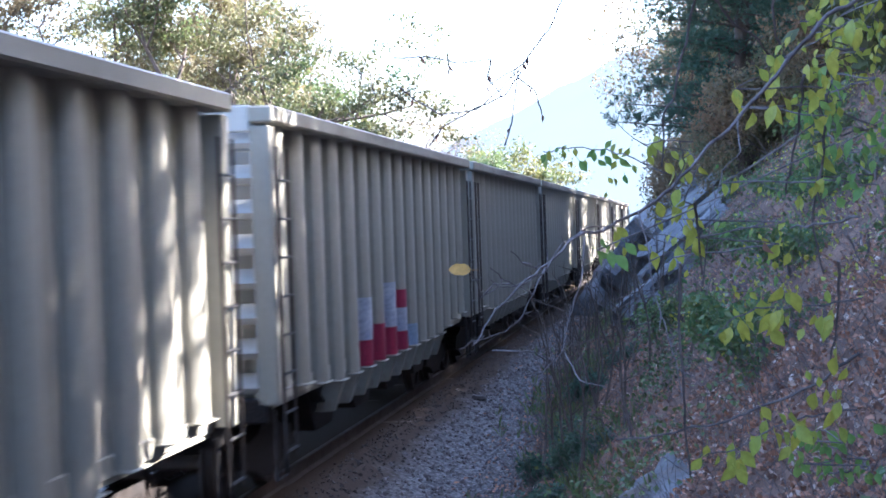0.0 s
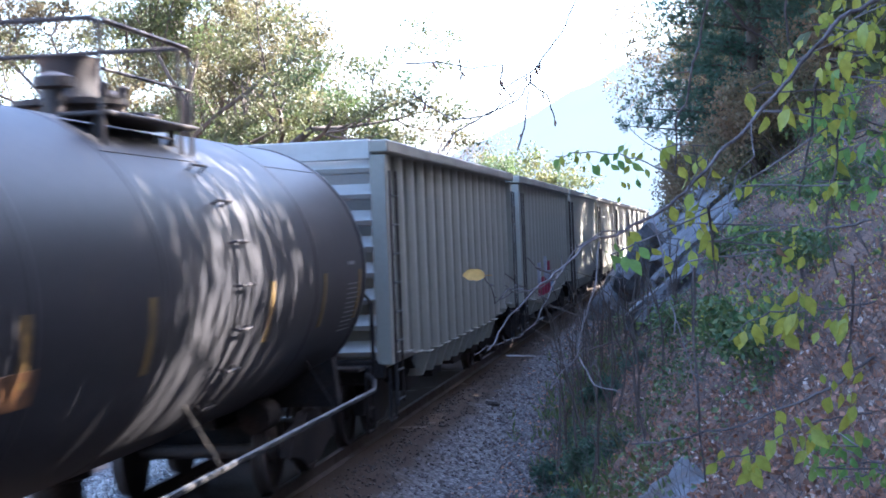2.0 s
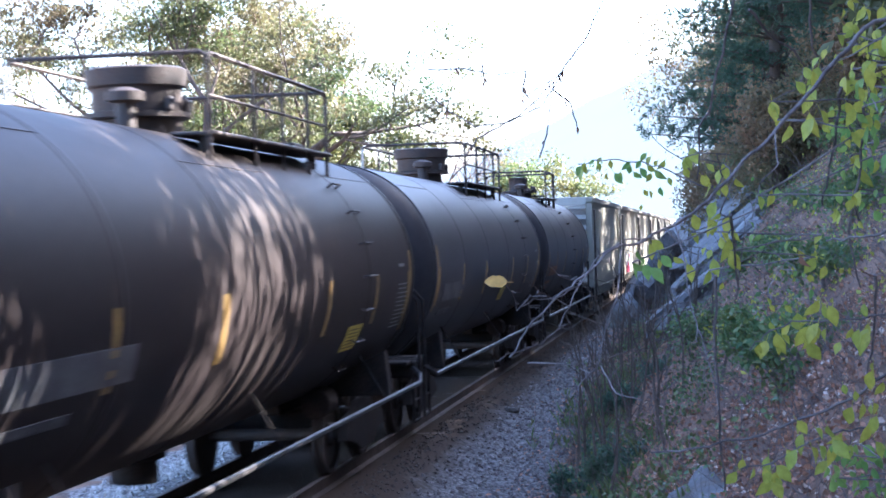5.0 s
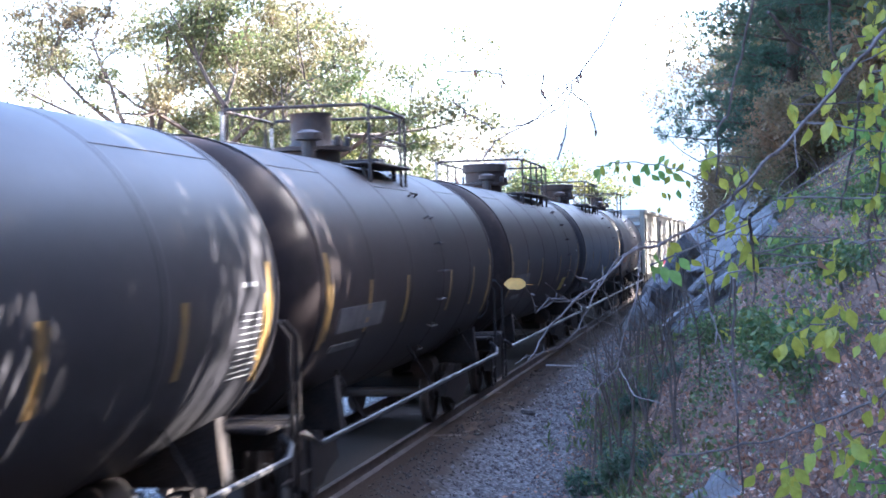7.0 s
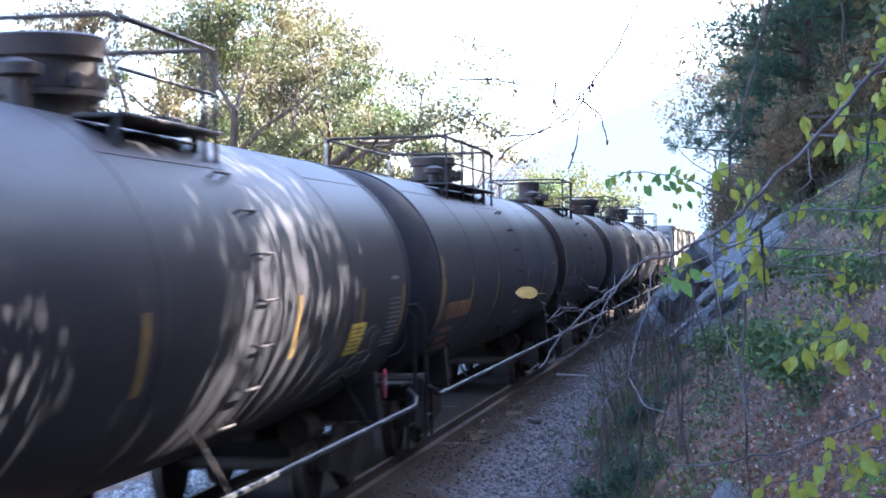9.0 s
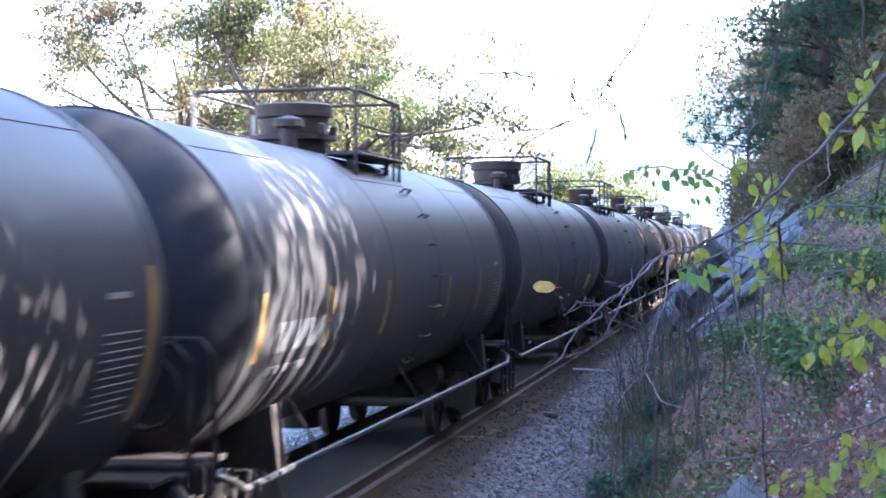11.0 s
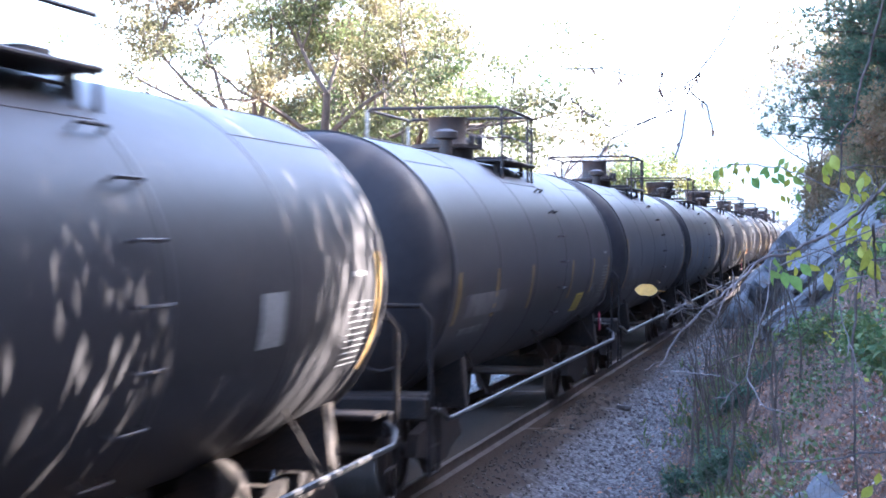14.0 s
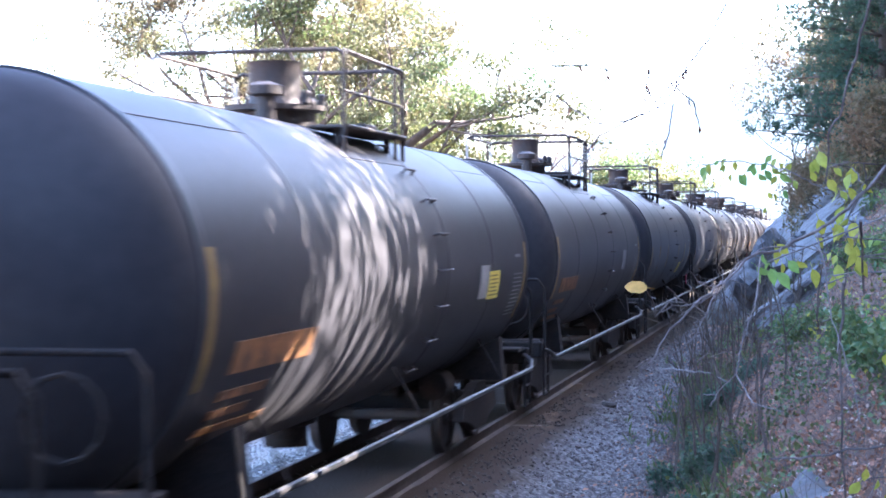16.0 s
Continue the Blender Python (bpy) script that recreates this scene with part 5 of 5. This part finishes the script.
def build_vines():
    rnd = random.Random(77)
    br = thing("overhanging_branch", "bare grey branch reaching over the bank towards the track", "branch", at=Matrix())
    line = bent(BRANCH, rnd)
    part("limb", Geo().tube(line, taper(len(line), 0.0062, 0.0016), 7), TWIG, br)
    for t in BRANCH_TWIGS:
        l = bent(t, rnd, 0.002)
        part("twig", Geo().tube(l, taper(len(l), 0.0017, 0.001), 5), TWIG, br)
        for i in range(2, len(l) - 1, 3):
            d = (rand_dir(rnd) + Vector((0, -0.2, 0.2))).normalized()
            part("spur", Geo().tube([l[i], l[i] + d * rnd.uniform(0.01, 0.05)], [0.0017, 0.0009], 4), TWIG, br)
    part("leaf", leaf_mesh("leaf", OLDLEAF, 0.041, 0.15, 0.2, (0.3, 0.75, 0.92, 0.84, 0.9, 0.66, 0.12)), None, br, "dry orange leaf", Matrix.Translation(Vector(DRY_LEAF) + Vector((0.023, 0, -0.002))) @ Matrix(((0, -1, 0.1), (0.25, 0, -0.97), (0.97, 0.1, 0.25))).to_4x4())
    hang = thing("hanging_twigs", "thin bare twigs hanging from above against the sky", "twigs", at=Matrix())
    root = bent(SKY_TWIG_ROOT, rnd)
    part("limb", Geo().tube(root, taper(len(root), 0.0034, 0.003), 6), TWIG, hang)
    for t in SKY_TWIGS:
        l = bent(t, rnd, 0.003)
        part("twig", Geo().tube(l, taper(len(l), 0.0036, 0.0024), 5), TWIG, hang)
        for i in (3, len(l) - 1):
            m = Matrix.Translation(l[i]) @ Euler((radians(rnd.uniform(-95, -70)), radians(rnd.uniform(-40, 40)), radians(rnd.uniform(0, 360)))).to_matrix().to_4x4()
            ob = part("leaf", LEAF_DRY, None, hang, "dry curled leaf", m)
            ob.scale = (0.35, 0.6, 0.6)
    stems = thing("bank_shrub", "grey bare shrub stems with a few yellow leaves", "shrub", at=Matrix())
    for t in STEMS:
        l = bent(t, rnd, 0.006)
        part("stem", Geo().tube(l, taper(len(l), 0.005, 0.003), 5), TWIG, stems)
    hang_leaves(stems, [BROWN_LEAF], [LEAF_DRY], rnd)
    for label, stem, spots, meshes in (
        ("leafy vine with yellow-green leaves over the bank", None, LEAVES_UPPER, LEAF_YELLOW),
        ("vine with pale yellow leaves along the branch", None, LEAVES_MID, LEAF_YELLOW),
        ("thin vine with a row of drooping green leaves", ROW_STEM, LEAVES_ROW, LEAF_SMALL_GREEN + LEAF_SMALL),
        ("low vine with yellow leaves above the leaf litter", LOW_STEM, LEAVES_LOW, LEAF_YELLOW),
        ("cluster of broad yellow leaves low on the bank", FOOT_STEM, LEAVES_FOOT, LEAF_YELLOW),
        ("bright green leafy vine on the bank", None, LEAVES_GREEN, LEAF_GREEN),
        ("yellow-green sprigs of small leaves high on the bank", None, SPRIG_HIGH, LEAF_SMALL),
        ("yellow-green sprigs against the trees", None, SPRIG_TOP, LEAF_SMALL),
        ("green leafy shrub sprigs on the bank", None, SPRIG_GREEN, LEAF_SMALL_GREEN),
        ("small green and yellow sprigs on the slope", None, SPRIG_BANK, LEAF_SMALL + LEAF_SMALL_GREEN),
        ("low green weeds among the leaf litter", None, SPRIG_LOW, LEAF_SMALL_GREEN),
    ):
        v = thing("vine", label, "vine", at=Matrix())
        if stem is None:
            order = sorted((Vector(p) for p in spots), key=lambda p: p.z)
            stem = order[::2]
        l = bent(stem, rnd, 0.006)
        part("stem", Geo().tube(l, taper(len(l), 0.003, 0.002), 5), TWIG, v)
        hang_leaves(v, spots, meshes, rnd)
        extra = []
        for p in spots:
            for _ in range(rnd.choice((0, 1, 1, 2))):
                extra.append(Vector(p) + Vector((rnd.uniform(-0.05, 0.05), rnd.uniform(-0.1, 0.1), rnd.uniform(-0.05, 0.04))))
        hang_leaves(v, extra, meshes, rnd)


LEAF_DRY = leaf_mesh("leaf", LITTER, 0.055, 0.6, 0.4)
build_vines()


# ---- bank: rocks, litter, undergrowth ----
def rock(name, label, at, size, seed, flat=0.3):
    """A layered, broken rock."""
    bm = bmesh.new()
    bmesh.ops.create_cube(bm, size=2)
    bmesh.ops.subdivide_edges(bm, edges=bm.edges, cuts=11, use_grid_fill=True)
    off = Vector((seed * 3.7, seed * 1.3, seed * 0.7))
    for v in bm.verts:
        p = v.co.copy()
        n = p.normalized()
        p = p.lerp(n * 1.15, 0.45)
        lay = math.floor(p.z * 3.5 + 0.6 * noise.noise(p * 1.2 + off)) / 3.5
        k = 1 + 0.30 * noise.noise(p * 1.1 + off) + 0.16 * noise.noise(Vector((p.x * 1.3, p.y * 1.3, lay * 5)) + off) + 0.06 * noise.noise(p * 5 + off)
        v.co = Vector((p.x * k * size[0], p.y * k * size[1], (p.z * (1 - flat) + lay * flat) * k * size[2]))
    me = bpy.data.meshes.new(name)
    bm.to_mesh(me)
    bm.free()
    me.materials.append(ROCK)
    me.shade_smooth()
    me.set_sharp_from_angle(angle=radians(28))
    ob = new(name, me)
    ob.matrix_basis = at
    return tagged(ob, label, "rock")


def build_rocks():
    rock("rock_outcrop", "large grey rock face at the foot of the bank", pose(4.6, 64, 1.2, 0, 40, 4), (1.5, 9.0, 3.0), 1)
    rock("rock_outcrop", "grey sloping rock beside the track", pose(3.9, 54, 0.7, 0, 38, -3), (1.0, 5.0, 1.7), 2)
    rock("rock_ledge", "grey rock ledge slanting up the bank", pose(5.6, 46, 2.3, 0, -38, 6), (1.6, 2.2, 0.45), 3)
    rock("rock_ledge", "grey rock ledge slanting up the bank", pose(5.3, 40, 1.9, 0, -40, 3), (1.3, 1.6, 0.35), 4)
    rock("rock_ledge", "grey rock ledge slanting up the bank", pose(6.3, 52, 3.3, 0, -40, 8), (1.7, 2.0, 0.5), 5)
    rock("rock_ledge", "grey rock ledge slanting up the bank", pose(4.7, 35, 1.2, 0, -38, 0), (0.9, 1.6, 0.3), 6)
    rock("boulder", "pale grey rounded boulder half sunk in the bank", pose(5.22, 12.4, 0.31, 8, -40, 4), (0.34, 1.3, 0.26), 7, 0.1)
    rock("boulder", "mossy grey stone in the leaf litter", pose(5.75, 8.0, 0.75, 0, -25, 30), (0.3, 0.5, 0.25), 8, 0.1)


build_rocks()


def bank_spot(r, y0=4.5, y1=60, power=1.9, x0=-0.1, x1=7.0):
    y = y0 + (y1 - y0) * r.random() ** power
    x = edge_x(y) + x0 + (x1 - x0) * r.random() ** 1.4
    return Vector((x, y, ground_z(x, y)))


def scatter(name, label, category, mat, count, make, seed):
    g, r = Geo(), random.Random(seed)
    for _ in range(count):
        make(g, r)
    tagged(new(name, g.mesh(name, mat, 180)), label, category, kind="stuff")


def dead_leaf(g, r):
    p = bank_spot(r)
    d = (Vector((r.uniform(-1, 1), r.uniform(-1, 1), r.uniform(-0.2, 0.9)))).normalized()
    leaf_quad(g, p + Vector((-0.015, 0, 0.02)), d, (Vector((-0.6, 0, 0.7)) + rand_dir(r) * 0.7).normalized(), r.uniform(0.03, 0.07), 0.65)


def near_leaf(g, r):
    y = r.uniform(5, 17)
    x = r.uniform(4.2, 5.6 + y * 0.16)
    p = Vector((x, y, ground_z(x, y)))
    d = (Vector((r.uniform(-1, 1), r.uniform(-1, 1), r.uniform(-0.3, 0.9)))).normalized()
    leaf_quad(g, p + Vector((-0.012, 0, 0.012)), d, (Vector((-0.6, 0, 0.7)) + rand_dir(r) * 0.8).normalized(), r.uniform(0.025, 0.065), 0.65)


def path_leaf(g, r):
    y = 10 + 50 * r.random() ** 1.5
    x = edge_x(y) - abs(r.gauss(0, 0.45))
    leaf_quad(g, Vector((x, y, ground_z(x, y) + 0.015)), Vector((r.uniform(-1, 1), r.uniform(-1, 1), r.uniform(0, 0.5))).normalized(), Vector((0, 0, 1)) + rand_dir(r) * 0.5, r.uniform(0.04, 0.09), 0.6)


def stalk(g, r):
    p = bank_spot(r, 5, 45, 1.5)
    d = (Vector((-0.2, 0, 0.9)) + rand_dir(r) * 0.9).normalized()
    n = r.uniform(0.15, 0.7)
    g.tube([p, p + d * n * 0.5 + rand_dir(r) * 0.03, p + d * n], [0.003, 0.0022, 0.001], 3, False)


def blade(g, r):
    y = 12 + 30 * r.random() ** 1.2
    x = edge_x(y) + r.gauss(0.35, 0.4)
    if noise.noise(Vector((x * 0.9, y * 0.35, 1.5))) < 0.0:
        return
    p = Vector((x, y, ground_z(x, y)))
    for _ in range(4):
        d = (Vector((0, 0, 1)) + rand_dir(r) * 0.6).normalized()
        leaf_quad(g, p, d, rand_dir(r), r.uniform(0.08, 0.28), 0.07)


def weed(g, r):
    p = bank_spot(r, 8, 55, 1.2, 0.0, 7)
    if noise.noise(Vector((p.x * 0.7, p.y * 0.3, 7.5))) < 0.2:
        return
    for _ in range(5):
        q = p + Vector((r.uniform(-0.12, 0.12), r.uniform(-0.12, 0.12), r.uniform(0.05, 0.45)))
        leaf_quad(g, q, rand_dir(r), rand_dir(r), r.uniform(0.04, 0.08), 0.6)


def ivy_leaf(g, r):
    p = bank_spot(r, 6, 48, 1.5, 0.2, 7)
    if noise.noise(Vector((p.x * 0.8, p.y * 0.35, 21.5))) < 0.12:
        return
    for _ in range(4):
        q = p + Vector((r.uniform(-0.15, 0.15), r.uniform(-0.15, 0.15), r.uniform(0.03, 0.3)))
        leaf_quad(g, q, rand_dir(r), (Vector((-0.5, -0.4, 0.7)) + rand_dir(r) * 0.6).normalized(), r.uniform(0.035, 0.075), 0.75)


scatter("leaf_litter", "brown dead leaves covering the bank", "leaf litter", LITTER, 50000, dead_leaf, 1)
scatter("pale_leaf_litter", "pale tan dead leaves on the bank", "leaf litter", LITTER_PALE, 5000, dead_leaf, 2)
scatter("near_leaf_litter", "brown and russet dead leaves thick on the bank", "leaf litter", LITTER, 16000, near_leaf, 8)
scatter("near_pale_litter", "tan curled dead leaves on the bank", "leaf litter", LITTER_PALE, 3000, near_leaf, 9)
scatter("fallen_leaves", "fallen leaves along the gravel edge", "leaf litter", LITTER, 1500, path_leaf, 3)
scatter("dry_stalks", "grey dry stalks and twigs on the bank", "twigs", TWIG, 10000, stalk, 4)
scatter("grass", "green grass tufts at the foot of the bank", "grass", GRASS, 1500, blade, 5)
scatter("undergrowth", "small green weeds growing through the litter", "weeds", OAKLEAF2, 4500, weed, 6)
scatter("ivy", "green creeping leaves in patches over the bank", "ivy", IVY, 5500, ivy_leaf, 12)


def sapling(at, seed, height):
    r = random.Random(seed)
    s = thing("sapling", "thin dark leafless sapling at the foot of the bank", "sapling", "saplings on the bank", at)
    pts = [Vector((0, 0, -0.1))]
    d = Vector((r.uniform(-0.1, 0.1), r.uniform(-0.1, 0.1), 1))
    for i in range(6):
        d = (d + rand_dir(r) * 0.13).normalized()
        pts.append(pts[-1] + d * height / 6)
    part("stem", Geo().tube(pts, taper(7, 0.022, 0.006), 6), BARK, s)
    for k in range(6):
        p = pts[r.randint(2, 6)]
        e = (rand_dir(r) + Vector((0, 0, 0.7))).normalized()
        n = r.uniform(0.2, 0.6)
        part("twig", Geo().tube([p, p + e * n * 0.5, p + (e + rand_dir(r) * 0.3) * n], [0.008, 0.005, 0.002], 4), BARK, s)
    return s


def build_saplings():
    r = random.Random(9)
    kinds = [sapling(stand(3.9, 20), 1, 1.5), sapling(stand(4.1, 23), 2, 1.9), sapling(stand(3.7, 26), 3, 1.3)]
    for k in range(46):
        y = 15 + 26 * r.random()
        x = edge_x(y) + r.uniform(0.1, 1.9)
        copy_thing(kinds[k % 3], stand(x, y, r.uniform(0, 360)))


build_saplings()


# ---- what moves ----
def motions():
    for car, y in TRAIN:
        walk(car, [(t, pose(0, y + s, 0)) for t, s in GONE])
    # wheels roll with the train, a quarter turn at most from key to key
    steps = 480
    times = [16.0 * k / steps for k in range(steps + 1)]
    gone = [float(np.interp(t, *zip(*GONE))) for t in times]
    for w in SPINS:
        c = w.location.copy()
        walk(w, [(t, pose(c.x, c.y, c.z, -math.degrees((s - gone[0]) / 0.455))) for t, s in zip(times, gone)])


motions()
